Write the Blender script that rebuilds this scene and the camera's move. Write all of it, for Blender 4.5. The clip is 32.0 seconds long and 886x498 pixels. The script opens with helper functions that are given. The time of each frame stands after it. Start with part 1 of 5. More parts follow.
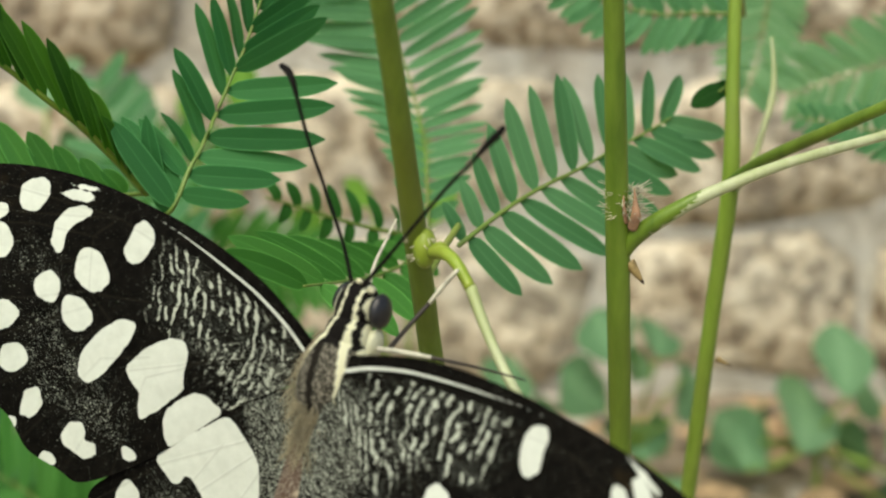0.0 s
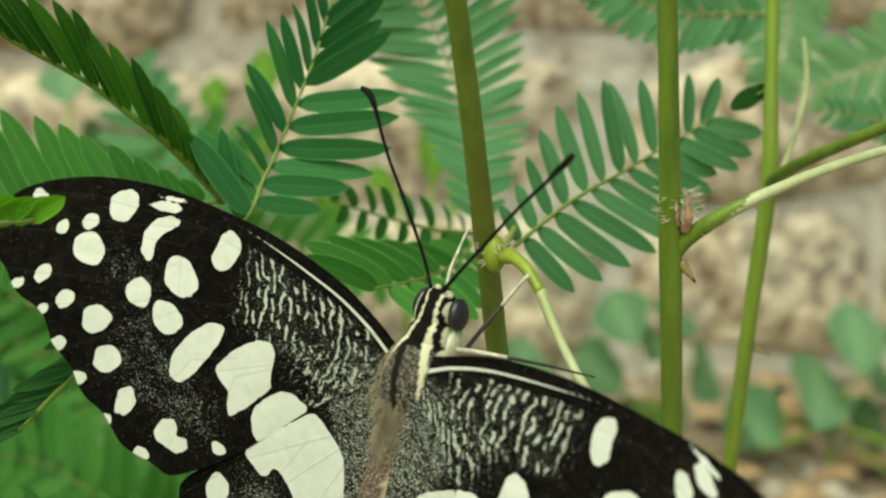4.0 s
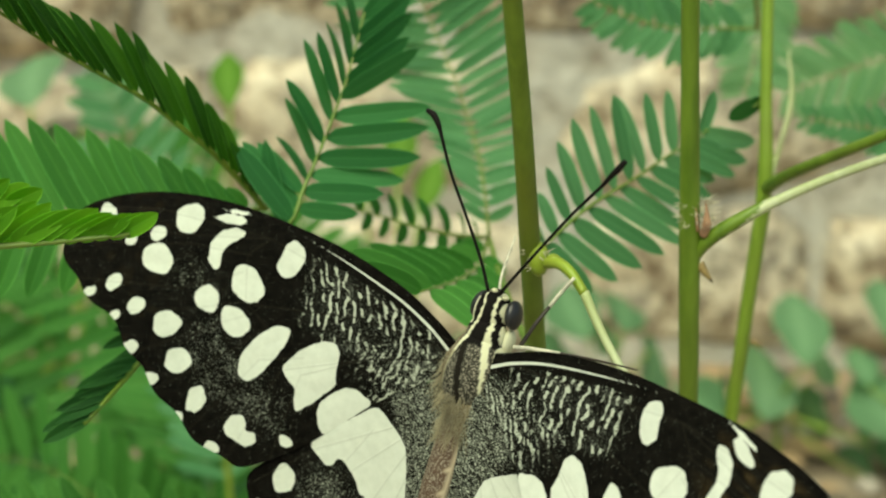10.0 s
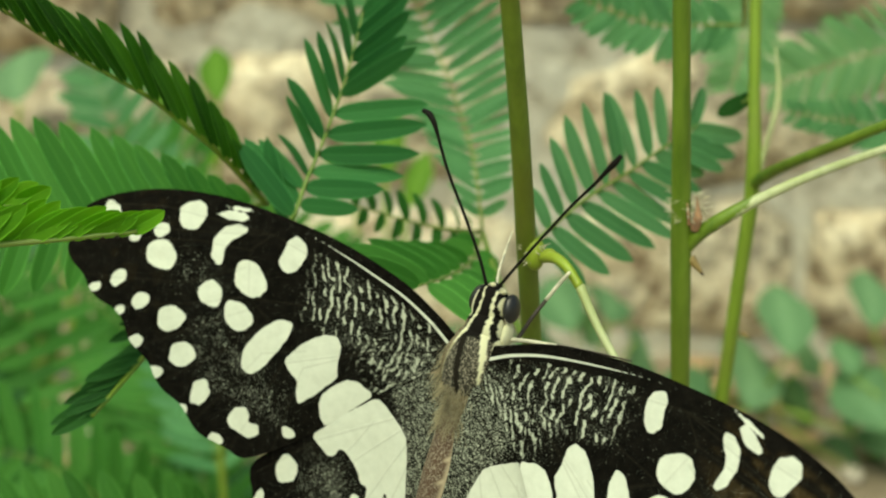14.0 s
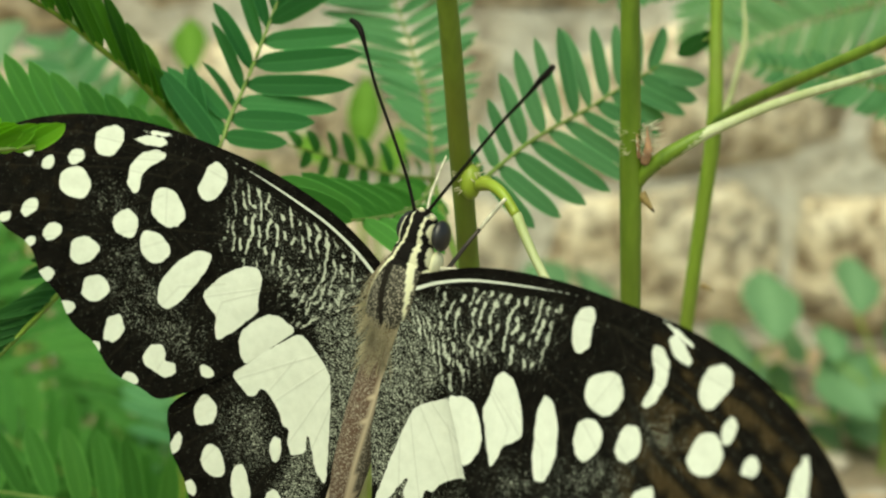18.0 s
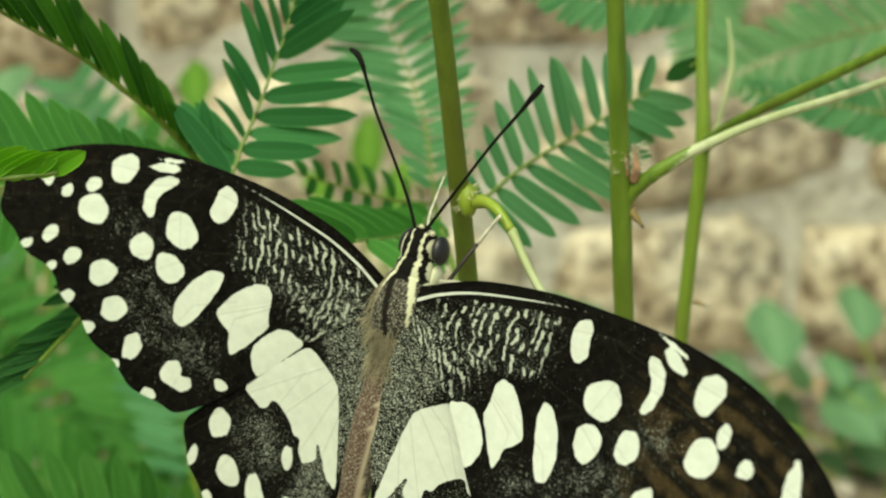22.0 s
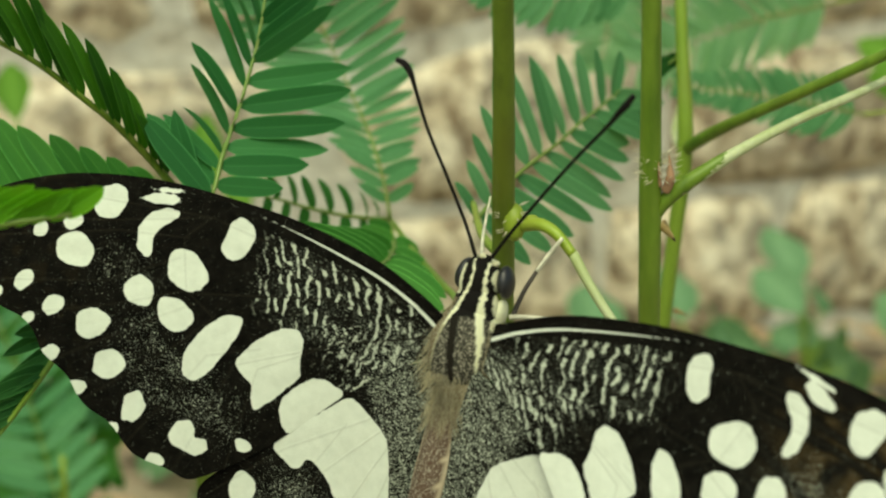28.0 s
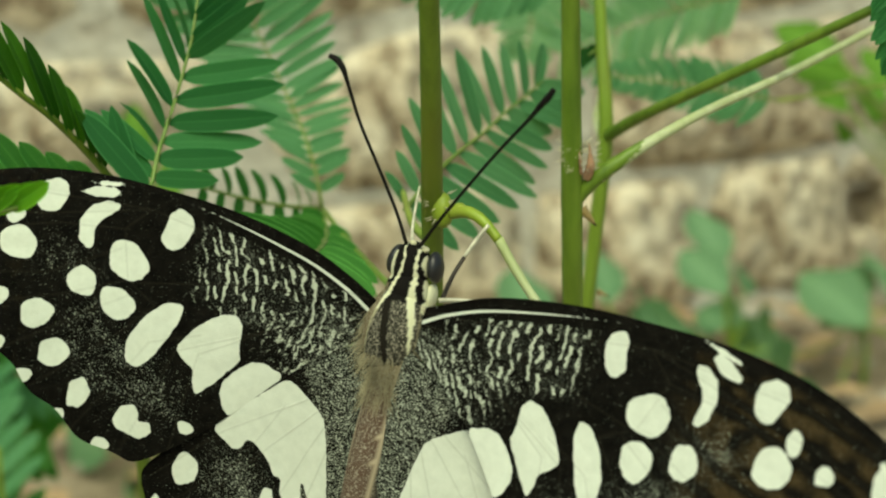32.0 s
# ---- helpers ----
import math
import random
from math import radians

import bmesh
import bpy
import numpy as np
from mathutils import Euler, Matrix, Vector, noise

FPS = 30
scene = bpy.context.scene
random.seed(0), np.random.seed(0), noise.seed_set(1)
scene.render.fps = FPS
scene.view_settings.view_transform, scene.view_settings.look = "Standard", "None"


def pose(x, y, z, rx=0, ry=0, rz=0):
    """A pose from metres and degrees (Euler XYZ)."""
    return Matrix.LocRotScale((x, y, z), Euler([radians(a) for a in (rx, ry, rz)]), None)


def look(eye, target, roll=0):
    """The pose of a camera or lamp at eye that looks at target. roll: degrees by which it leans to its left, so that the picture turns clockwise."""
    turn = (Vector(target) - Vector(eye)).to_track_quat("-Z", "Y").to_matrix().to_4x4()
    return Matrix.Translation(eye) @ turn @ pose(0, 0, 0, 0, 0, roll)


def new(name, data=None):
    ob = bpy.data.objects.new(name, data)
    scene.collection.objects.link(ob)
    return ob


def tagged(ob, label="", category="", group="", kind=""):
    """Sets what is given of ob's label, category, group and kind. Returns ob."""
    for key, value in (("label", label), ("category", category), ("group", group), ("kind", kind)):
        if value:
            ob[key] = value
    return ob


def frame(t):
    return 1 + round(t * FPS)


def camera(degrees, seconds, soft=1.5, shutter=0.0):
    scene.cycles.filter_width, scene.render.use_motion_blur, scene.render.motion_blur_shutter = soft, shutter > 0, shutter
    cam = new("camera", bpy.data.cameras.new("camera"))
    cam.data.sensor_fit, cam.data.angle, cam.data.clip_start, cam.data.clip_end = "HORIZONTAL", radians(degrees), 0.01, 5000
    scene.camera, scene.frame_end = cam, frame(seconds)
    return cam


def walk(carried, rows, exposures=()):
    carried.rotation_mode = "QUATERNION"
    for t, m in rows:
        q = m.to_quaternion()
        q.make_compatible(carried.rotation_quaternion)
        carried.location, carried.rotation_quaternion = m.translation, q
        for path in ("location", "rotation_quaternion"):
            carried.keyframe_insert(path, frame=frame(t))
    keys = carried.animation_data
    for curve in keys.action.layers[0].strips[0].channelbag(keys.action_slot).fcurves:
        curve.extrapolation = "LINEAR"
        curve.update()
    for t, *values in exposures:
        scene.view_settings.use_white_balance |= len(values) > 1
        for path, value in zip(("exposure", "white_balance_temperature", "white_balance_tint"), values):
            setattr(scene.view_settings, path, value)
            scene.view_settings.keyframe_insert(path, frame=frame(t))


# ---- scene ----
# ---------------------------------------------------------------- camera
cam = camera(35.0, 32.0, soft=2.2)
cam.data.dof.use_dof = True
cam.data.dof.focus_distance = 0.152
cam.data.dof.aperture_fstop = 31.0
PATH = [
    (0, 0.00000, 0.00000, 0.40000, 78.00, -0.00, 0.00),
    (0.5, -0.00263, -0.00007, 0.40452, 76.91, -0.09, 0.45),
    (1, -0.00066, 0.00167, 0.40335, 76.75, -0.01, 0.65),
    (1.5, 0.00126, -0.00073, 0.40466, 76.83, 0.22, 0.79),
    (2, 0.00151, -0.00136, 0.40398, 76.94, 0.28, 0.75),
    (2.5, -0.00015, 0.00251, 0.39780, 77.16, 0.62, 0.86),
    (3, -0.00516, -0.00297, 0.40090, 77.19, 0.72, 0.80),
    (3.5, -0.00655, -0.00867, 0.40430, 77.22, 0.64, 0.21),
    (5.5, -0.00328, -0.00903, 0.40500, 76.96, 0.87, 0.18),
    (6, -0.00096, -0.01012, 0.40413, 77.58, 1.07, 0.62),
    (6.5, -0.00274, -0.00839, 0.40505, 76.54, 0.68, 0.11),
    (7, 0.00297, -0.01441, 0.40706, 76.46, 1.06, 0.37),
    (7.5, 0.00122, -0.01428, 0.40721, 76.49, 1.03, 0.38),
    (8, -0.00608, -0.01086, 0.40419, 76.02, 1.89, -0.47),
    (8.5, -0.01485, -0.02112, 0.41027, 77.25, 1.60, -1.15),
    (9, -0.01852, -0.02299, 0.41144, 77.48, 1.01, -1.91),
    (9.5, -0.02039, -0.02444, 0.41059, 77.21, 0.73, -2.33),
    (10, -0.01948, -0.02214, 0.40919, 77.00, 0.81, -2.57),
    (10.5, -0.01942, -0.02130, 0.40889, 76.74, 0.81, -2.76),
    (11, -0.01906, -0.02162, 0.40934, 76.78, 0.78, -2.79),
    (11.5, -0.02001, -0.02611, 0.41213, 76.84, 0.78, -2.78),
    (12, -0.02145, -0.02430, 0.40851, 76.73, 0.80, -2.66),
    (12.5, -0.02167, -0.02440, 0.40841, 76.54, 0.86, -2.62),
    (13, -0.02129, -0.02472, 0.41026, 76.46, 1.02, -2.60),
    (13.5, -0.02129, -0.02585, 0.41039, 76.70, 0.95, -3.19),
    (15.5, -0.02128, -0.02408, 0.41057, 76.36, 0.78, -3.27),
    (16, -0.01981, -0.02139, 0.40790, 76.19, 0.58, -3.30),
    (16.5, -0.01618, -0.01806, 0.40466, 76.02, 0.67, -3.37),
    (17, -0.01154, -0.01496, 0.40215, 75.93, 0.75, -3.46),
    (17.5, -0.01518, -0.01832, 0.40296, 76.16, 0.56, -3.39),
    (18, -0.01391, -0.01768, 0.40083, 76.37, 0.41, -3.45),
    (18.5, -0.01745, -0.02114, 0.40142, 76.70, 0.33, -3.59),
    (19, -0.01350, -0.02194, 0.40534, 76.50, 1.12, -3.37),
    (19.5, -0.01191, -0.02008, 0.40568, 76.61, 1.21, -3.47),
    (20, -0.01418, -0.02026, 0.40344, 76.84, 0.99, -3.47),
    (20.5, -0.01249, -0.01991, 0.40366, 77.02, 1.27, -3.39),
    (21, -0.01413, -0.02565, 0.39958, 77.62, 1.11, -3.50),
    (21.5, -0.01235, -0.02206, 0.40295, 77.74, 1.79, -3.57),
    (22, -0.01378, -0.02671, 0.40023, 77.94, 1.47, -3.45),
    (22.5, -0.01146, -0.02305, 0.40470, 78.12, 2.34, -3.53),
    (23, -0.01445, -0.02388, 0.40203, 78.14, 2.00, -3.53),
    (23.5, -0.01088, -0.02418, 0.40465, 78.21, 2.39, -3.48),
    (24, -0.01295, -0.02375, 0.40326, 78.19, 2.06, -3.42),
    (24.5, -0.01113, -0.01835, 0.40354, 77.96, 2.65, -2.91),
    (25, -0.01368, -0.01392, 0.40018, 77.63, 2.77, -2.44),
    (25.5, -0.01230, -0.01304, 0.40228, 76.51, 3.11, -3.02),
    (27.5, -0.03641, -0.00620, 0.40298, 77.02, 1.86, -11.64),
    (28, -0.04008, -0.00479, 0.40144, 77.27, 2.11, -12.71),
    (28.5, -0.04219, -0.00373, 0.40056, 77.37, 2.23, -13.32),
    (29, -0.04670, -0.00238, 0.39906, 77.29, 2.38, -13.91),
    (29.5, -0.04893, -0.00251, 0.39826, 76.71, 2.30, -14.27),
    (30, -0.04996, -0.01207, 0.40364, 76.65, 2.50, -14.85),
    (30.5, -0.05390, -0.03102, 0.41373, 77.04, 2.36, -15.56),
    (31, -0.05158, -0.03329, 0.41250, 76.89, 2.14, -15.86),
    (31.5, -0.04507, -0.02203, 0.40734, 76.71, 2.24, -15.87),
    (32, -0.04182, -0.01141, 0.40314, 76.58, 2.23, -15.70),
]
walk(cam, [(t, pose(x, y, z, rx, ry, rz)) for t, x, y, z, rx, ry, rz in PATH], exposures=[(0, -0.02, 6550, 5), (1, -0.04, 6950, -7), (2, -0.02, 6850, -3), (3, -0.10, 7050, -10), (6, -0.02, 6500, 1), (7, 0.0, 6500, 0), (8, -0.06, 6950, -8), (9, -0.02, 6800, -7), (11, -0.06, 7250, -14), (13, -0.06, 7250, -13), (16, -0.06, 7300, -14), (17, 0.04, 7150, -10), (19, 0.0, 7250, -13), (22, 0.0, 7150, -11), (25, -0.18, 7650, -22), (28, -0.18, 7200, -13), (30, -0.2, 7150, -14), (31, -0.22, 7250, -22), (32, -0.2, 7100, -14)])

# ---------------------------------------------------------------- light: open shade under a bright hazy sky
world = bpy.data.worlds.new("world")
scene.world = world
world.use_nodes = True
wn = world.node_tree
sky = wn.nodes.new("ShaderNodeTexSky")
sky.sky_type, sky.sun_disc = "NISHITA", False
sky.sun_elevation, sky.sun_rotation = radians(58), radians(205)
sky.air_density, sky.dust_density, sky.ozone_density = 1.0, 4.0, 1.0
wn.links.new(sky.outputs[0], wn.nodes["Background"].inputs[0])
wn.nodes["Background"].inputs[1].default_value = 0.13
sun = new("sun", bpy.data.lights.new("sun", "SUN"))
sun.data.energy, sun.data.angle, sun.data.color = 2.6, radians(50), (1.0, 0.94, 0.76)
sun.matrix_world = look((-0.8, -1.7, 3.0), (0, 0, 0))


# ---------------------------------------------------------------- materials
def material(name, rough=0.6):
    m = bpy.data.materials.new(name)
    m.use_nodes = True
    nt = m.node_tree
    b = nt.nodes["Principled BSDF"]
    b.inputs["Roughness"].default_value = rough
    return m, nt, b


def node(nt, kind, **inputs):
    n = nt.nodes.new(kind)
    for key, value in inputs.items():
        n.inputs[key.replace("_", " ")].default_value = value
    return n


def ramp(nt, fac, stops):
    r = nt.nodes.new("ShaderNodeValToRGB")
    e = r.color_ramp.elements
    while len(e) < len(stops):
        e.new(0.5)
    for k, (p, c) in enumerate(stops):
        e[k].position, e[k].color = p, (*c, 1) if len(c) == 3 else c
    nt.links.new(fac, r.inputs[0])
    return r.outputs[0]


def mixed(nt, fac, a, b, mode="MIX"):
    n = nt.nodes.new("ShaderNodeMix")
    n.data_type, n.blend_type = "RGBA", mode
    for sock, v in ((n.inputs[0], fac), (n.inputs[6], a), (n.inputs[7], b)):
        if isinstance(v, bpy.types.NodeSocket):
            nt.links.new(v, sock)
        else:
            sock.default_value = v if isinstance(v, float) else (*v, 1)
    return n.outputs[2]


def maths(nt, op, a, b=0.0, clamp=False):
    n = nt.nodes.new("ShaderNodeMath")
    n.operation, n.use_clamp = op, clamp
    for sock, v in ((n.inputs[0], a), (n.inputs[1], b)):
        if isinstance(v, bpy.types.NodeSocket):
            nt.links.new(v, sock)
        else:
            sock.default_value = v
    return n.outputs[0]


def noise_of(nt, scale, detail=4.0, rough=0.55, coords="Object", stretch=None):
    tc = nt.nodes.new("ShaderNodeTexCoord")
    out = tc.outputs[coords]
    if stretch:
        mp = nt.nodes.new("ShaderNodeMapping")
        mp.inputs["Scale"].default_value = stretch
        nt.links.new(out, mp.inputs[0])
        out = mp.outputs[0]
    n = node(nt, "ShaderNodeTexNoise", Scale=scale, Detail=detail, Roughness=rough)
    nt.links.new(out, n.inputs["Vector"])
    return n.outputs["Fac"]


def bumped(nt, b, height, strength, distance):
    n = node(nt, "ShaderNodeBump", Strength=strength, Distance=distance)
    nt.links.new(height, n.inputs["Height"])
    nt.links.new(n.outputs[0], b.inputs["Normal"])


def leaf_material(name, dark, mid, light, thin=0.35, rough=0.6):
    m, nt, b = material(name, rough)
    info = nt.nodes.new("ShaderNodeObjectInfo")
    big = noise_of(nt, 420.0, 3.0)
    fine = noise_of(nt, 1900.0, 4.0)
    v = maths(nt, "ADD", maths(nt, "MULTIPLY", big, 0.55), maths(nt, "MULTIPLY", info.outputs["Random"], 0.45))
    col = ramp(nt, v, [(0.28, dark), (0.5, mid), (0.74, light)])
    col = mixed(nt, 0.38, col, ramp(nt, fine, [(0.36, dark), (0.64, light)]))
    # midrib and margin paler
    at = nt.nodes.new("ShaderNodeAttribute")
    at.attribute_name = "rib"
    col = mixed(nt, maths(nt, "MULTIPLY", at.outputs["Fac"], 0.95), col, tuple(min(1, c * 1.9 + 0.03) for c in light))
    nt.links.new(col, b.inputs["Base Color"])
    tr = nt.nodes.new("ShaderNodeBsdfTranslucent")
    nt.links.new(mixed(nt, 1.0, col, (1.25, 1.3, 0.55), "MULTIPLY"), tr.inputs[0])
    mix = nt.nodes.new("ShaderNodeMixShader")
    mix.inputs[0].default_value = thin
    out = nt.nodes["Material Output"]
    nt.links.new(b.outputs[0], mix.inputs[1])
    nt.links.new(tr.outputs[0], mix.inputs[2])
    nt.links.new(mix.outputs[0], out.inputs[0])
    bumped(nt, b, fine, 0.25, 0.0002)
    b.inputs["Specular IOR Level"].default_value = 0.2
    return m


M_LEAF = leaf_material("leaf_green", (0.022, 0.11, 0.018), (0.043, 0.185, 0.034), (0.075, 0.25, 0.056))
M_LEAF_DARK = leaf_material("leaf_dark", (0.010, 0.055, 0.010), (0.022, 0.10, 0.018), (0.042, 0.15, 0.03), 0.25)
# leaf green paled and greyed to paint in the haze over far blades
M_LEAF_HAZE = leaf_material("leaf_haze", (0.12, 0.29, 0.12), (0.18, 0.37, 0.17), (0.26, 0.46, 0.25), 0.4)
M_LEAF_COMB = leaf_material("leaf_comb", (0.034, 0.155, 0.022), (0.066, 0.25, 0.042), (0.115, 0.34, 0.075), 0.45)
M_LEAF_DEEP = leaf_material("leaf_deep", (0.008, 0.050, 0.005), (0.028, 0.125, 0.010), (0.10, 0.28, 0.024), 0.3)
M_LEAF_BRIGHT = leaf_material("leaf_bright", (0.09, 0.28, 0.012), (0.15, 0.42, 0.02), (0.22, 0.52, 0.04), 0.45)
M_LEAF_PALE = leaf_material("leaf_pale", (0.054, 0.185, 0.068), (0.088, 0.25, 0.100), (0.14, 0.33, 0.15), 0.35)
M_LEAF_COOL = leaf_material("leaf_cool", (0.020, 0.115, 0.028), (0.040, 0.185, 0.052), (0.070, 0.25, 0.080))
M_WEED = leaf_material("weed_leaf", (0.105, 0.235, 0.115), (0.155, 0.305, 0.16), (0.21, 0.37, 0.21), 0.35, 0.8)
M_FERN = leaf_material("fern_green", (0.026, 0.115, 0.016), (0.056, 0.205, 0.033), (0.10, 0.29, 0.058), 0.4)
M_WEED_BRIGHT = leaf_material("weed_leaf_bright", (0.085, 0.22, 0.02), (0.14, 0.31, 0.04), (0.19, 0.38, 0.06), 0.45)


def stem_material(name, low, high, red, rough=0.42):
    m, nt, b = material(name, rough)
    streak = noise_of(nt, 420.0, 4.0, 0.6, "Object", (1.0, 1.0, 0.12))
    fine = noise_of(nt, 2600.0, 3.0)
    blotch = noise_of(nt, 55.0, 2.0)
    col = ramp(nt, streak, [(0.3, low), (0.7, high)])
    col = mixed(nt, ramp(nt, blotch, [(0.46, (0, 0, 0)), (0.68, (0.8, 0.8, 0.8))]), col, red)
    nt.links.new(col, b.inputs["Base Color"])
    b.inputs["Subsurface Weight"].default_value = 0.1
    b.inputs["Subsurface Radius"].default_value = (0.001, 0.0012, 0.0004)
    b.inputs["Subsurface Scale"].default_value = 0.5
    bumped(nt, b, maths(nt, "ADD", streak, maths(nt, "MULTIPLY", fine, 0.3)), 0.35, 0.0003)
    return m


M_STEM_A = stem_material("stem_olive", (0.10, 0.163, 0.012), (0.185, 0.285, 0.026), (0.15, 0.18, 0.02))
M_STEM_B = stem_material("stem_green", (0.10, 0.18, 0.015), (0.19, 0.30, 0.03), (0.14, 0.19, 0.02))
M_STEM_C = stem_material("stem_lime", (0.16, 0.27, 0.02), (0.27, 0.40, 0.05), (0.20, 0.26, 0.04))
M_SHOOT = stem_material("shoot_pale", (0.40, 0.46, 0.21), (0.60, 0.65, 0.40), (0.38, 0.45, 0.16))
M_KNOB = stem_material("node_lime", (0.22, 0.36, 0.02), (0.34, 0.50, 0.04), (0.32, 0.36, 0.05))
M_RACHIS = stem_material("rachis_green", (0.12, 0.21, 0.03), (0.20, 0.31, 0.06), (0.17, 0.22, 0.04))
M_BUD = stem_material("bud_lime", (0.20, 0.30, 0.03), (0.32, 0.44, 0.07), (0.24, 0.24, 0.06))


def plain(name, colour, rough=0.5, grain=900.0, vary=0.35):
    m, nt, b = material(name, rough)
    n = noise_of(nt, grain, 4.0)
    lo, hi = tuple(c * (1 - vary) for c in colour), tuple(min(1, c * (1 + vary)) for c in colour)
    nt.links.new(ramp(nt, n, [(0.3, lo), (0.7, hi)]), b.inputs["Base Color"])
    bumped(nt, b, n, 0.3, 0.0002)
    return m


M_STIPULE = plain("stipule_brown", (0.46, 0.27, 0.16), 0.7)
M_THORN = plain("thorn", (0.36, 0.26, 0.10), 0.45)
M_THORN_TIP = plain("thorn_tip", (0.05, 0.025, 0.012), 0.4)
M_BRISTLE = plain("bristle", (0.62, 0.58, 0.42), 0.6)
M_EYE, _nt, _b = material("eye_black", 0.28)
_b.inputs["Base Color"].default_value = (0.02, 0.02, 0.022, 1)
bumped(_nt, _b, noise_of(_nt, 6000.0, 1.0), 0.25, 0.0001)
M_BLACK = plain("velvet_black", (0.009, 0.008, 0.007), 0.6)
M_BLACK.node_tree.nodes["Principled BSDF"].inputs["Specular IOR Level"].default_value = 0.12
M_LEG_DARK = plain("leg_dark", (0.035, 0.026, 0.018), 0.5)
M_LEG_PALE = plain("leg_pale", (0.62, 0.60, 0.46), 0.55)
M_FUR = plain("fur_buff", (0.36, 0.32, 0.20), 0.8, 300.0, 0.5)

# butterfly scales: cream and dust are pigment maps laid on the wing by its own markings, brown is mostly sheen painted
# in
M_WING, nt, b = material("wing_scales", 0.8)
at = nt.nodes.new("ShaderNodeAttribute")
at.attribute_name = "pigment"
sep = nt.nodes.new("ShaderNodeSeparateColor")
nt.links.new(at.outputs["Color"], sep.inputs[0])
grain = noise_of(nt, 6400.0, 2.0, 0.6)
grain2 = noise_of(nt, 900.0, 3.0, 0.6)
dust = ramp(nt, maths(nt, "ADD", grain, maths(nt, "MULTIPLY", sep.outputs[1], 0.42)), [(0.68, (0, 0, 0)), (0.82, (1, 1, 1))])
base = mixed(nt, ramp(nt, grain2, [(0.35, (0, 0, 0)), (0.7, (1, 1, 1))]), (0.0034, 0.0031, 0.0026), (0.0080, 0.0072, 0.0058))
base = mixed(nt, maths(nt, "MULTIPLY", sep.outputs[2], ramp(nt, grain, [(0.38, (0.25, 0.25, 0.25)), (0.60, (1, 1, 1))])), base, (0.062, 0.044, 0.020))
base = mixed(nt, dust, base, (0.50, 0.54, 0.44))
cream = mixed(nt, ramp(nt, grain2, [(0.3, (0, 0, 0)), (0.7, (1, 1, 1))]), (0.60, 0.64, 0.56), (0.67, 0.71, 0.625))
edge = maths(nt, "ADD", sep.outputs[0], maths(nt, "MULTIPLY", maths(nt, "SUBTRACT", grain, 0.5), 0.35))
col = mixed(nt, ramp(nt, edge, [(0.42, (0, 0, 0)), (0.58, (1, 1, 1))]), base, cream)
col = mixed(nt, maths(nt, "MULTIPLY", at.outputs["Alpha"], 0.20), col, (0.055, 0.050, 0.036))
nt.links.new(col, b.inputs["Base Color"])
b.inputs["Specular IOR Level"].default_value = 0.02
bumped(nt, b, maths(nt, "ADD", grain, maths(nt, "MULTIPLY", grain2, 0.5)), 0.35, 0.00008)

M_BODY, nt, b = material("body_fur", 0.85)
at = nt.nodes.new("ShaderNodeAttribute")
at.attribute_name = "pigment"
hair = noise_of(nt, 4600.0, 3.0, 0.7)
spk = maths(nt, "MULTIPLY", maths(nt, "GREATER_THAN", hair, 0.55), at.outputs["Alpha"])
col = mixed(nt, maths(nt, "MULTIPLY", spk, 0.72), at.outputs["Color"], (0.40, 0.37, 0.29))
nt.links.new(col, b.inputs["Base Color"])
bumped(nt, b, hair, 0.6, 0.0002)
b.inputs["Specular IOR Level"].default_value = 0.12

M_GROUND, nt, b = material("earth", 0.95)
n1, n2 = noise_of(nt, 18.0, 6.0, 0.65), noise_of(nt, 160.0, 4.0, 0.6)
col = ramp(nt, n1, [(0.3, (0.10, 0.075, 0.05)), (0.5, (0.30, 0.24, 0.16)), (0.72, (0.48, 0.41, 0.31))])
col = mixed(nt, 0.3, col, ramp(nt, n2, [(0.35, (0.07, 0.05, 0.035)), (0.65, (0.40, 0.35, 0.28))]))
nt.links.new(col, b.inputs["Base Color"])
bumped(nt, b, maths(nt, "ADD", n1, maths(nt, "MULTIPLY", n2, 0.4)), 0.6, 0.02)

M_STONE, nt, b = material("weathered_stone", 0.9)
info = nt.nodes.new("ShaderNodeObjectInfo")
n0, n1, n2 = noise_of(nt, 7.0, 4.0, 0.6), noise_of(nt, 19.0, 5.0, 0.68), noise_of(nt, 46.0, 4.0, 0.6)
col = ramp(nt, maths(nt, "ADD", maths(nt, "MULTIPLY", n1, 0.88), maths(nt, "MULTIPLY", info.outputs["Random"], 0.14)),
           [(0.34, (0.15, 0.10, 0.06)), (0.42, (0.42, 0.32, 0.21)), (0.52, (0.66, 0.57, 0.41)), (0.64, (0.82, 0.75, 0.60))])
col = mixed(nt, ramp(nt, n0, [(0.50, (0, 0, 0)), (0.66, (0.85, 0.85, 0.85))]), col, (0.46, 0.46, 0.40))
col = mixed(nt, 0.62, col, ramp(nt, n2, [(0.40, (0.07, 0.045, 0.025)), (0.49, (0.50, 0.41, 0.28)), (0.58, (0.88, 0.80, 0.62))]))
nt.links.new(col, b.inputs["Base Color"])
n3 = noise_of(nt, 27.0, 5.0, 0.62)
col = mixed(nt, 0.85, col, ramp(nt, n3, [(0.33, (0.26, 0.20, 0.15)), (0.43, (0.92, 0.90, 0.86)), (0.60, (1.0, 1.0, 1.0))]), "MULTIPLY")
nt.links.new(col, b.inputs["Base Color"])
bumped(nt, b, maths(nt, "ADD", n1, maths(nt, "MULTIPLY", n2, 0.5)), 0.8, 0.02)
M_MORTAR, nt, b = material("lime_mortar", 0.95)
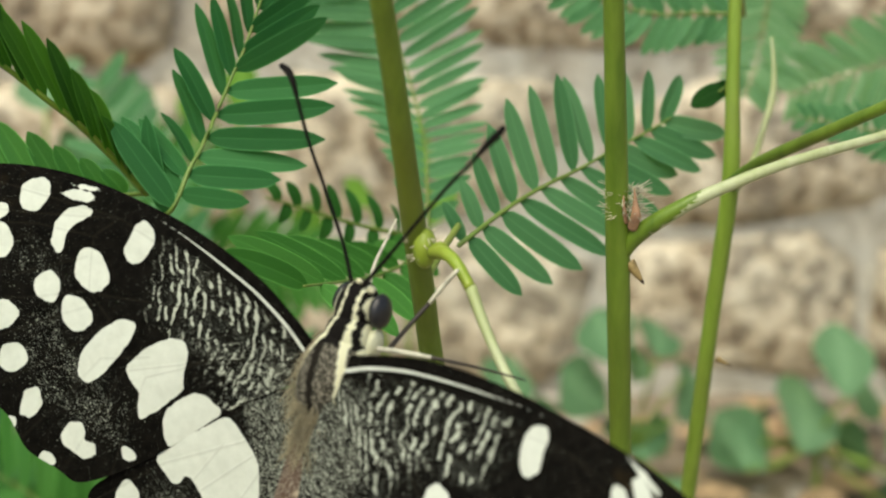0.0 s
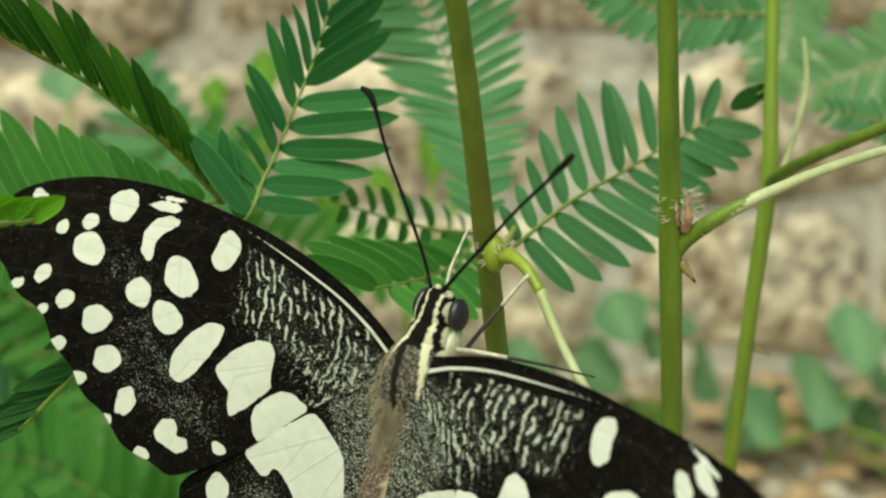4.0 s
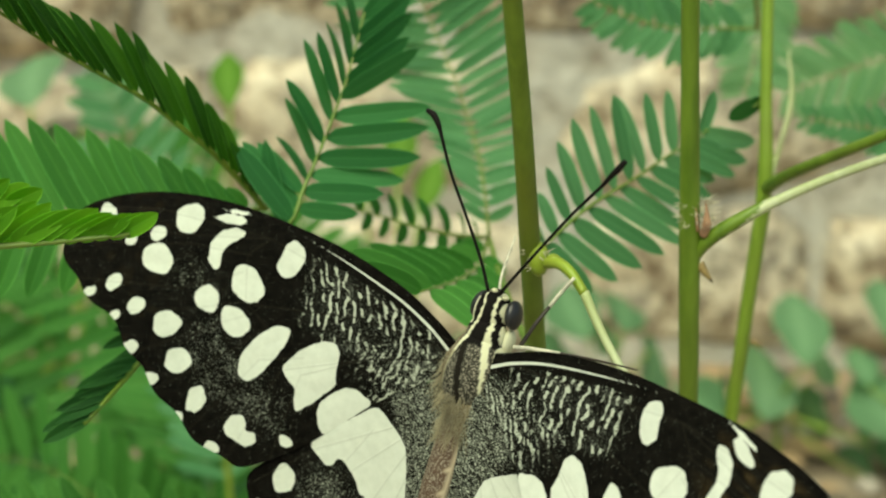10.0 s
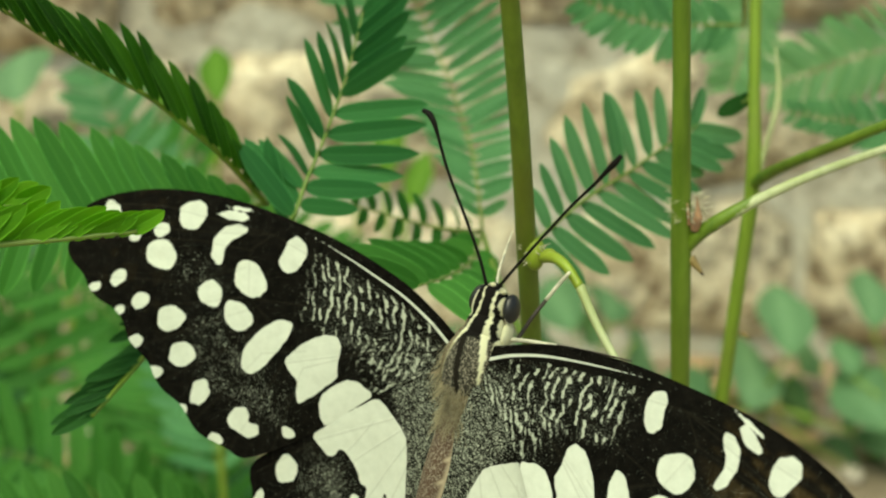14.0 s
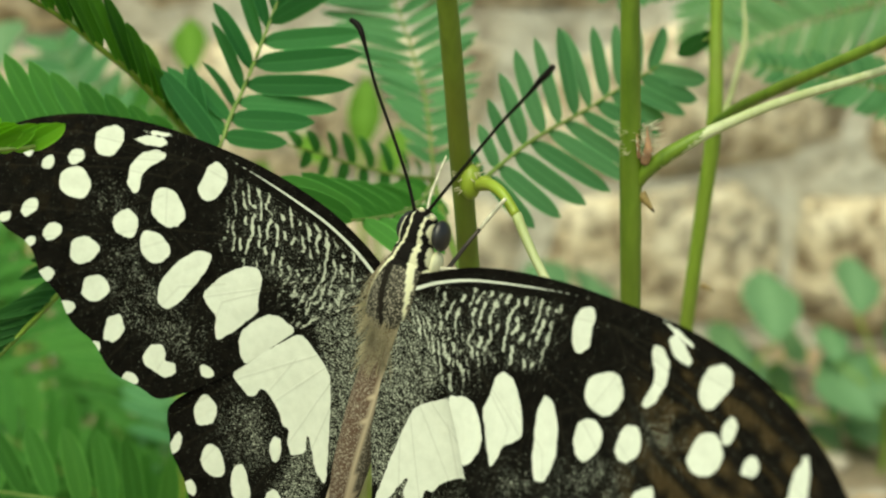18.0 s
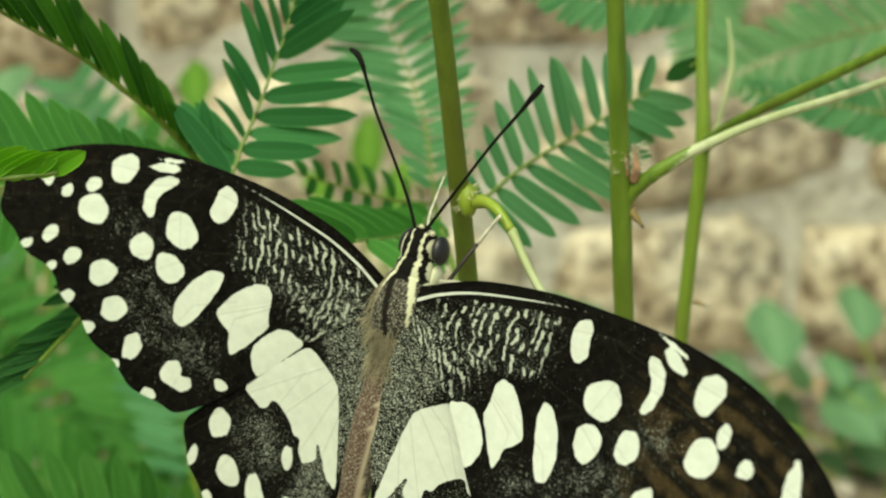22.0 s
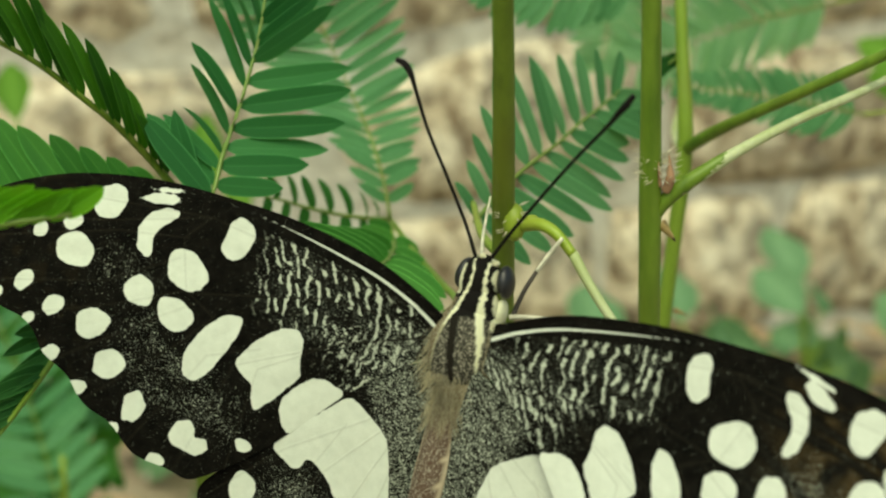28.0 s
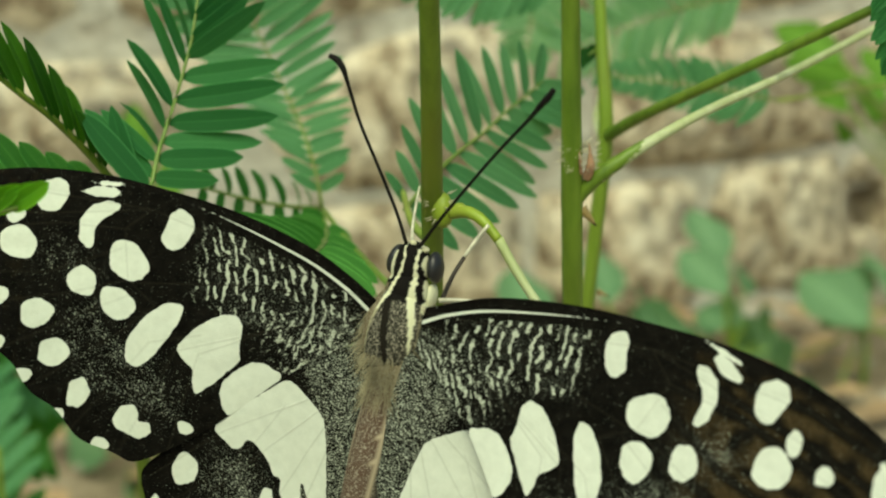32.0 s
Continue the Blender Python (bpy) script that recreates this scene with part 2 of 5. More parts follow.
n1, n2 = noise_of(nt, 24.0, 5.0, 0.65), noise_of(nt, 70.0, 4.0, 0.6)
col = ramp(nt, n1, [(0.34, (0.24, 0.20, 0.15)), (0.44, (0.50, 0.47, 0.39)), (0.56, (0.58, 0.57, 0.50)), (0.68, (0.68, 0.67, 0.60))])
col = mixed(nt, 0.35, col, ramp(nt, n2, [(0.36, (0.20, 0.16, 0.11)), (0.6, (0.70, 0.67, 0.58))]))
nt.links.new(col, b.inputs["Base Color"])
bumped(nt, b, maths(nt, "ADD", n1, maths(nt, "MULTIPLY", n2, 0.5)), 0.8, 0.015)
M_LITTER = plain("dry_leaf", (0.40, 0.28, 0.16), 0.8, 90.0, 0.45)
M_PEBBLE = plain("pebble", (0.42, 0.38, 0.32), 0.85, 70.0, 0.4)


# ---------------------------------------------------------------- building helpers
def mesh_of(name, verts, faces, mat, smooth=True):
    me = bpy.data.meshes.new(name)
    me.from_pydata([tuple(v) for v in verts], [], [tuple(f) for f in faces])
    me.materials.append(mat)
    if smooth:
        me.polygons.foreach_set("use_smooth", [True] * len(me.polygons))
    me.update()
    return me


def part(name, me, parent, label="", m=None):
    ob = new(name, me)
    ob.parent = parent
    if m is not None:
        ob.matrix_basis = m
    if label:
        ob["label"] = label
    return ob


def smooth_line(points, per=6):
    p = [np.array(q, float) for q in points]
    p = [2 * p[0] - p[1]] + p + [2 * p[-1] - p[-2]]
    out = []
    for k in range(1, len(p) - 2):
        for j in range(per):
            t = j / per
            a, b_, c, d = p[k - 1], p[k], p[k + 1], p[k + 2]
            out.append(0.5 * (2 * b_ + (c - a) * t + (2 * a - 5 * b_ + 4 * c - d) * t * t + (3 * b_ - a - 3 * c + d) * t ** 3))
    out.append(p[-2])
    return np.array(out)


def tube(points, radii, sides=10, per=6, wobble=0.0, rng=None, flat=1.0):
    """A swept tube through the points; radii are given at the points."""
    line = smooth_line(points, per)
    r = np.interp(np.linspace(0, len(points) - 1, len(line)), range(len(points)), radii)
    verts, faces = [], []
    up = np.array([0.31, 0.2, 0.93])
    for k, c in enumerate(line):
        t = line[min(k + 1, len(line) - 1)] - line[max(k - 1, 0)]
        t = t / (np.linalg.norm(t) + 1e-12)
        u = np.cross(t, up)
        if np.linalg.norm(u) < 0.1:
            u = np.cross(t, (1, 0, 0))
        u /= np.linalg.norm(u)
        v = np.cross(t, u)
        for s in range(sides):
            a = 2 * math.pi * s / sides
            q = r[k] * (1 + (rng.uniform(-wobble, wobble) if rng else 0))
            verts.append(c + q * (math.cos(a) * u + flat * math.sin(a) * v))
    for k in range(len(line) - 1):
        for s in range(sides):
            a, b_ = k * sides + s, k * sides + (s + 1) % sides
            faces.append((a, b_, b_ + sides, a + sides))
    faces.append(tuple(range(sides))[::-1])
    faces.append(tuple(range(len(verts) - sides, len(verts))))
    return verts, faces


def ball(centre, radii, rings=12, sides=18, m=None):
    verts, faces = [], []
    for i in range(rings + 1):
        th = math.pi * i / rings
        for j in range(sides):
            ph = 2 * math.pi * j / sides
            v = Vector((radii[0] * math.sin(th) * math.cos(ph), radii[1] * math.cos(th), radii[2] * math.sin(th) * math.sin(ph)))
            if m is not None:
                v = m @ v
            verts.append(Vector(centre) + v)
    for i in range(rings):
        for j in range(sides):
            a, b_ = i * sides + j, i * sides + (j + 1) % sides
            faces.append((a, b_, b_ + sides, a + sides))
    return verts, faces


def joined(pieces):
    verts, faces = [], []
    for v, f in pieces:
        k = len(verts)
        verts.extend(v)
        faces.extend(tuple(i + k for i in q) for q in f)
    return verts, faces


# ---------------------------------------------------------------- setting: ground and the wall behind
def build_ground():
    n = 60
    xs = np.sign(np.linspace(-1, 1, n)) * np.abs(np.linspace(-1, 1, n)) ** 5 * 250
    verts, faces = [], []
    for y in xs + 0.6:
        for x in xs:
            near = math.exp(-(x * x + (y - 0.6) ** 2) / 4)
            verts.append((x, y, near * 0.03 * noise.noise(Vector((x * 3, y * 3, 0))) - 0.005))
    for j in range(n - 1):
        for i in range(n - 1):
            a = j * n + i
            faces.append((a, a + 1, a + n + 1, a + n))
    ob = new("ground", mesh_of("ground", verts, faces, M_GROUND))
    tagged(ob, "dry brown earth with dust and litter", "ground", kind="structure")


build_ground()

WALL_Y = 1.25


def stone_mesh(seed, w, h, d):
    """A rough block with rounded, chipped faces."""
    bm = bmesh.new()
    bmesh.ops.create_cube(bm, size=1.0)
    bmesh.ops.subdivide_edges(bm, edges=bm.edges[:], cuts=5, use_grid_fill=True)
    for v in bm.verts:
        c = v.co
        p = Vector((c.x * w, c.y * d, c.z * h))
        for ax, size in ((0, w), (2, h)):
            e = abs(c[ax]) * 2
            if e > 0.6:
                p.y += (e - 0.6) ** 2 * 0.10 * (1 if c.y < 0 else 0)
        q = Vector((p.x * 9 + seed * 3.7, p.y * 9, p.z * 9 + seed))
        p += Vector((noise.noise(q), noise.noise(q + Vector((5, 1, 2))) * 1.5, noise.noise(q + Vector((1, 7, 3))))) * 0.014
        p += Vector((noise.noise(q * 4), noise.noise(q * 4 + Vector((3, 1, 2))), 0)) * 0.004
        v.co = p
    me = bpy.data.meshes.new("stone")
    bm.to_mesh(me)
    bm.free()
    me.materials.append(M_STONE)
    me.polygons.foreach_set("use_smooth", [True] * len(me.polygons))
    return me


def build_wall():
    # core of the wall behind the stones, left open where one has fallen out
    bm = bmesh.new()
    for x0, x1, z0, z1 in ((-2.3, HOLE_X - 0.05, -0.1, 1.2), (HOLE_X + 0.05, 2.7, -0.1, 1.2), (HOLE_X - 0.05, HOLE_X + 0.05, -0.1, 0.068), (HOLE_X - 0.05, HOLE_X + 0.05, 0.114, 1.2)):
        bmesh.ops.create_cube(bm, size=1.0, matrix=Matrix.Translation(((x0 + x1) / 2, WALL_Y + 0.10, (z0 + z1) / 2)) @ Matrix.Diagonal((x1 - x0, 0.22, z1 - z0, 1)))
    bmesh.ops.create_cube(bm, size=1.0, matrix=Matrix.Translation((0.2, WALL_Y + 0.36, 0.55)) @ Matrix.Diagonal((5.0, 0.28, 1.3, 1)))
    me = bpy.data.meshes.new("wall_back")
    bm.to_mesh(me)
    bm.free()
    me.materials.append(M_MORTAR)
    wall = tagged(new("wall_back", me), "old rubble stone wall with grey lime mortar joints", "wall", kind="structure")
    rng = random.Random(4)
    kinds = [(w, stone_mesh(k, w, 0.134, 0.18)) for k, w in enumerate((0.17, 0.21, 0.24, 0.28, 0.32, 0.26))]
    for row in range(8):
        x = -2.2 + rng.uniform(0, 0.2)
        z = COURSE0 + row * COURSE
        while x < 2.6:
            w, me = rng.choice(kinds)
            if row == 0 and x < HOLE_X + 0.01 and x + w > HOLE_X - 0.028:
                left = HOLE_X - 0.018 - x
                if left > 0.05:
                    part("stone", me, wall, m=pose(x + left / 2, WALL_Y + 0.06, z) @ Matrix.Diagonal((left / w, 1, 1, 1)))
                for z1, h in ((z - 0.038, 0.40), (z + 0.052, 0.24)):
                    part("stone", me, wall, m=pose(HOLE_X, WALL_Y + 0.065, z1, 0, 4, 0) @ Matrix.Diagonal((0.045 / w, 1, h, 1)))
                x = HOLE_X + 0.018
                continue
            part("stone", me, wall, m=pose(x + w / 2, WALL_Y + 0.06 + rng.uniform(-0.015, 0.012), z + rng.uniform(-0.006, 0.006), rng.uniform(-3, 3), rng.uniform(-2, 2), rng.uniform(-3, 3)))
            x += w + rng.uniform(0.006, 0.018)


HOLE_X = 0.748
COURSE0, COURSE = 0.079, 0.148
build_wall()


# ---------------------------------------------------------------- plants
def leaflet_mesh(name, mat, fold=0.08, bow=0.06, sickle=0.3, side=1, rows=10):
    """An oblong leaflet of length 1 along +y and width 1 at its widest, folded a little along its midrib, its tip curved forwards."""
    verts, faces, rib = [], [], []
    for k in range(rows + 1):
        t = k / rows
        w = 0.5 * (math.sqrt(max(0.0, 1 - ((0.4 - t) / 0.405) ** 2.6)) if t < 0.4 else max(0.0, 1 - ((t - 0.4) / 0.6) ** 3.0) ** 0.7)
        w = max(w, 0.03)
        z = -bow * (2 * t - 1) ** 2
        bend = side * sickle * (t * t - 0.3 * t)
        for q in (-1, -0.86, -0.5, -0.08, 0, 0.08, 0.5, 0.86, 1):
            verts.append((bend + q * w, t, z + fold * abs(q) * w))
            rib.append(0.22 if q == 0 else (0.7 if abs(q) == 1 else 0.0))
    for k in range(rows):
        for j in range(8):
            a = k * 9 + j
            faces.append((a, a + 1, a + 10, a + 9))
    me = mesh_of(name, verts, faces, mat)
    at = me.attributes.new("rib", "FLOAT", "POINT")
    at.data.foreach_set("value", rib)
    return me


LEAFLET = {}
MM = 0.001


def leaflet_of(mat, fold, sickle, side):
    key = (mat.name, fold, sickle, side)
    if key not in LEAFLET:
        LEAFLET[key] = [leaflet_mesh("leaflet", mat, fold + d, 0.04 + d * 0.8, sickle + d, side) for d in (0.0, 0.07, 0.14)]
    return LEAFLET[key]


def pinna(plant, points, normal, pairs, length, width, mat, angle=(70, 70), sides=(1, 1), lift=0.0, fold=0.02, seed=0,
          profile=(0.75, 1.0, 1.0, 0.6), radius=0.00032, stem=None, start=0.04, roll=0.0, sickle=0.3, gap=(2, 2), label=""):
    """One feathered leaf blade: a rachis through the points with leaflets in pairs. length and width in metres;
    an angle may run from the blade's foot to its tip, and no leaflet grows inside the gap."""
    rng = random.Random(seed)
    base = np.array(plant.location)
    line = smooth_line([np.array(p) - base for p in points], 8)
    seg = np.r_[0, np.cumsum(np.linalg.norm(np.diff(line, axis=0), axis=1))]
    v, f = tube([np.array(p) - base for p in points], np.linspace(radius, radius * 0.45, len(points)), 6, 5)
    axis = part("rachis", mesh_of("rachis", v, f, stem or M_RACHIS), plant, label)
    nrm = Vector(normal).normalized()
    for k in range(pairs):
        s = start + (1 - start) * (k + 0.5) / pairs
        if gap[0] < s < gap[1]:
            continue
        q = s * seg[-1]
        p = Vector([np.interp(q, seg, line[:, i]) for i in range(3)])
        p2 = Vector([np.interp(min(q + 0.02 * seg[-1], seg[-1]), seg, line[:, i]) for i in range(3)])
        p1 = Vector([np.interp(max(q - 0.02 * seg[-1], 0), seg, line[:, i]) for i in range(3)])
        t = (p2 - p1).normalized()
        n = (nrm - t * nrm.dot(t)).normalized()
        side = n.cross(t)
        size = float(np.interp(s, np.linspace(0, 1, len(profile)), profile))
        for j, sg in enumerate((1, -1)):
            ln = length * size * sides[j]
            if ln <= 0:
                continue
            lean = angle[j] if isinstance(angle[j], (int, float)) else angle[j][0] + (angle[j][1] - angle[j][0]) * s
            a = radians(lean + rng.uniform(-4.5, 4.5))
            li = lift + rng.uniform(-0.09, 0.09)
            d = (t * math.cos(a) + side * sg * math.sin(a) + n * li).normalized()
            x = d.cross(n).normalized()
            zz = x.cross(d)
            ro = Matrix.Rotation(radians(roll + rng.uniform(-14, 14)), 3, "Y")
            m3 = Matrix((x, d, zz)).transposed() @ ro
            jit = rng.uniform(0.92, 1.06)
            m = Matrix.Translation(p + t * rng.uniform(-0.0003, 0.0003)) @ m3.to_4x4() @ Matrix.Diagonal((width * (0.7 + 0.3 * size) * rng.uniform(0.92, 1.06), ln * jit, width, 1))
            part("leaflet", rng.choice(leaflet_of(mat, fold, sickle, sg)), axis, m=m)
    return axis


def frond(plant, points, normal, leaves, width, mat, fold=0.02, seed=0, radius=0.00032, stem=None, sickle=0.2, label="", lift=0.0):
    """A feathered blade whose leaflets are set one by one: where along the rachis (0 to 1), the angle from it
    (left of it is positive), the length in millimetres and the turn about the leaflet's own axis."""
    rng = random.Random(seed)
    base = np.array(plant.location)
    line = smooth_line([np.array(p) - base for p in points], 8)
    seg = np.r_[0, np.cumsum(np.linalg.norm(np.diff(line, axis=0), axis=1))]
    v, f = tube([np.array(p) - base for p in points], np.linspace(radius, radius * 0.45, len(points)), 6, 5)
    axis = part("rachis", mesh_of("rachis", v, f, stem or M_RACHIS), plant, label)
    nrm = Vector(normal).normalized()
    for s, lean, ln, turn in leaves:
        at = [Vector([np.interp(min(max(q, 0), 1) * seg[-1], seg, line[:, i]) for i in range(3)]) for q in (s - 0.03, s, s + 0.03)]
        t = (at[2] - at[0]).normalized()
        n = (nrm - t * nrm.dot(t)).normalized()
        a = radians(lean + rng.uniform(-2, 2))
        d = (t * math.cos(a) + n.cross(t) * math.sin(a) + n * (lift + rng.uniform(-0.06, 0.06))).normalized()
        x = d.cross(n).normalized()
        m3 = Matrix((x, d, x.cross(d))).transposed() @ Matrix.Rotation(radians(turn + rng.uniform(-8, 8)), 3, "Y")
        size = min(1.0, 0.55 + ln / 25)
        m = Matrix.Translation(at[1]) @ m3.to_4x4() @ Matrix.Diagonal((width * size * rng.uniform(0.95, 1.05), ln * MM, width, 1))
        part("leaflet", rng.choice(leaflet_of(mat, fold, sickle, 1 if lean > 0 else -1)), axis, m=m)
    return axis


def plant_at(x, y, label, group="mimosa plants among the weeds"):
    ob = new("mimosa_plant")
    ob.location = (x, y, 0)
    return tagged(ob, label, "plant", group)


def stalk(plant, name, points, radii, mat, label="", sides=14, seed=3):
    base = np.array(plant.location)
    v, f = tube([np.array(p) - base for p in points], radii, sides, 6, 0.02, random.Random(seed))
    return part(name, mesh_of(name, v, f, mat), plant, label)


def bristles(plant, name, centre, axis, radius, count, length, mat, seed, down=0.3):
    """Fine stiff hairs round a stem, as one part."""
    rng = random.Random(seed)
    base = Vector(plant.location)
    ax = Vector(axis).normalized()
    u = ax.orthogonal().normalized()
    w = ax.cross(u)
    pieces = []
    for _ in range(count):
        a = rng.uniform(0, 2 * math.pi)
        o = (u * math.cos(a) + w * math.sin(a))
        c = Vector(centre) - base + ax * rng.uniform(-1, 1) * 0.0016 + o * radius * 0.9
        d = (o + ax * rng.uniform(-down, 0.6) + Vector((rng.uniform(-.3, .3), rng.uniform(-.3, .3), 0))).normalized() * length * rng.uniform(0.4, 1.0)
        pieces.append(tube([c, c + d * 0.6, c + d], (0.00007, 0.00005, 0.00002), 4, 2))
    v, f = joined(pieces)
    return tagged(part(name, mesh_of(name, v, f, mat), plant), kind="stuff")


def thorn(plant, root, tip, radius=0.0009):
    base = np.array(plant.location)
    r, t = np.array(root) - base, np.array(tip) - base
    v, f = tube([r, r * 0.55 + t * 0.45, r * 0.2 + t * 0.8], (radius, radius * 0.62, radius * 0.3), 9, 4)
    th = part("thorn", mesh_of("thorn", v, f, M_THORN), plant, "stout yellow-brown thorn")
    v, f = tube([r * 0.22 + t * 0.78, r * 0.1 + t * 0.9, t], (radius * 0.31, radius * 0.2, radius * 0.03), 8, 3)
    part("thorn_tip", mesh_of("thorn_tip", v, f, M_THORN_TIP), th, "dark sharp thorn tip")


FACE = (0.05, -0.97, 0.22)      # the way most blades are turned

# the stem the butterfly holds on to, with the leaf behind its head
olive = plant_at(0.040, 0.335, "upright mimosa plant with an olive stem and feathered leaves")
stalk(olive, "stem", [(0.040, 0.335, -0.01), (0.020, 0.240, 0.180), (0.0045, 0.1665, 0.314), (-0.0003, 0.148, 0.350), (-0.0026, 0.1372, 0.371), (-0.0046, 0.1278, 0.3895),
                      (-0.0070, 0.118, 0.410), (-0.0085, 0.113, 0.440), (-0.009, 0.111, 0.52)],
      (0.0026, 0.0019, 0.00135, 0.00125, 0.00125, 0.00108, 0.00100, 0.00095, 0.0007), M_STEM_A, "smooth olive green stem, reddish in places")
v, f = joined([ball(np.array((-0.0018, 0.1358, 0.3712)) - np.array(olive.location), (0.00125, 0.0014, 0.0021), 10, 14), ball(np.array((-0.0003, 0.1343, 0.3714)) - np.array(olive.location), (0.0009, 0.0008, 0.0008), 8, 12)])
part("node", mesh_of("node", v, f, M_KNOB), olive, "swollen bright green node on the stem")
stalk(olive, "side_shoot", [(-0.0010, 0.1348, 0.3710), (0.0002, 0.1326, 0.3714), (0.0014, 0.1308, 0.3706), (0.0026, 0.1293, 0.3687)], (0.00068, 0.00070, 0.00060, 0.00054), M_KNOB, "bright green swollen start of a shoot", 10)
stalk(olive, "side_shoot", [(0.0026, 0.1294, 0.3688), (0.0040, 0.1273, 0.3653), (0.0057, 0.125, 0.3619), (0.0078, 0.1222, 0.3585), (0.0108, 0.1182, 0.3535), (0.0130, 0.1205, 0.3460), (0.018, 0.130, 0.322), (0.026, 0.15, 0.27)],
      (0.00058, 0.00052, 0.00050, 0.00050, 0.00050, 0.00050, 0.0005, 0.0005), M_SHOOT, "thin pale green shoot bending down from the node", 10)
bristles(olive, "hairs", (-0.0018, 0.1358, 0.3715), (-0.1, -0.45, 0.88), 0.0012, 34, 0.0013, M_BRISTLE, 5)
stalk(olive, "petiole", [(-0.0010, 0.1450, 0.3560), (-0.0014, 0.1650, 0.3552), (-0.0018, 0.1900, 0.3560), (-0.0021, 0.2085, 0.3576)], (0.0006, 0.0005, 0.00045, 0.00045), M_RACHIS, "", 8)
frond(olive, [(-0.0024, 0.2080, 0.3578), (-0.0075, 0.203, 0.3594), (-0.0121, 0.201, 0.3608), (-0.0165, 0.199, 0.3625), (-0.0200, 0.197, 0.3641), (-0.0250, 0.195, 0.3660)], FACE,
      [(0.10, -66, 3.3, 20), (0.21, -70, 4.6, 25), (0.33, -64, 5.6, 25), (0.455, -60, 5.8, 25), (0.575, -58, 5.5, 25), (0.695, -54, 4.8, 25), (0.81, -50, 4.2, 20), (0.92, -44, 3.6, 20),
       (0.15, 112, 2.5, 10), (0.26, 108, 3.0, 0), (0.38, 104, 3.4, 0), (0.51, 100, 3.6, 0), (0.635, 98, 3.6, 0), (0.76, 94, 3.4, 0), (0.875, 90, 3.0, 0)], 0.0027, M_LEAF, seed=11, radius=0.0004)
pinna(olive, [(-0.0021, 0.2085, 0.3578), (-0.0024, 0.2120, 0.3638), (-0.0028, 0.2200, 0.3696), (-0.0042, 0.2270, 0.3752), (-0.0067, 0.2310, 0.3830), (-0.0098, 0.2320, 0.3905), (-0.0135, 0.2320, 0.3990)], (0.1, -0.95, 0.3), 22, 0.0162, 0.0023, M_LEAF_PALE, ((54, 72), (64, 88)), sides=(0.95, 0.95), seed=12, profile=(0.30, 0.52, 0.78, 0.92, 1.05, 1.1), sickle=0.12)
frond(olive, [(-0.0026, 0.2060, 0.3576), (-0.0048, 0.191, 0.3577), (-0.0083, 0.176, 0.3592), (-0.0122, 0.161, 0.3618), (-0.0152, 0.149, 0.3642)], (0.5, -0.05, 0.85),
      [(0.10, -66, 4.5, -60), (0.22, -66, 6.0, -62), (0.35, -66, 7.8, -64), (0.48, -65, 9.6, -60), (0.61, -62, 11.2, -60), (0.74, -58, 12.6, -60), (0.87, -52, 13.0, -60), (0.97, -42, 12.0, -60),
       (0.20, 84, 4.5, 60), (0.34, 82, 6.4, 60), (0.48, 80, 8.0, 60), (0.62, 78, 9.4, 60), (0.76, 76, 10.2, 60), (0.90, 70, 10.0, 60)], 0.0028, M_LEAF_COMB, seed=13)
stalk(olive, "petiole", [(-0.0022, 0.1390, 0.3668), (-0.0008, 0.1540, 0.3660), (0.0019, 0.1692, 0.3670)], (0.0007, 0.0005, 0.0004), M_BUD, "", 8)
frond(olive, [(0.0019, 0.1690, 0.3645), (0.0082, 0.175, 0.3681), (0.0130, 0.179, 0.3702), (0.0182, 0.184, 0.3718), (0.0236, 0.190, 0.3737), (0.0280, 0.194, 0.3752), (0.0322, 0.1975, 0.3770)], (0.15, -0.95, 0.2),
      [(0.03, 92, 5.5, 10), (0.10, 78, 6.5, 10), (0.175, 78, 8.6, 5), (0.25, 78, 10.8, 0), (0.335, 80, 12.6, 0), (0.42, 81, 13.2, 0), (0.51, 79, 13.2, 0), (0.60, 77, 12.4, 0), (0.70, 71, 11.0, 0), (0.79, 64, 10.4, 0), (0.88, 54, 9.8, 5), (0.96, 36, 9.0, 10),
       (0.05, -84, 10.0, 0), (0.11, -74, 12.0, 0), (0.19, -66, 13.8, 0), (0.275, -60, 15.2, 0), (0.36, -55, 16.2, 0), (0.45, -51, 16.0, 0), (0.54, -49, 15.0, 0), (0.635, -47, 13.6, 5), (0.73, -44, 12.2, 5), (0.82, -46, 12.4, 0), (0.90, -46, 12.0, 0), (0.97, -40, 11.0, 5)], 0.0031, M_LEAF_PALE, seed=14, sickle=0.34)

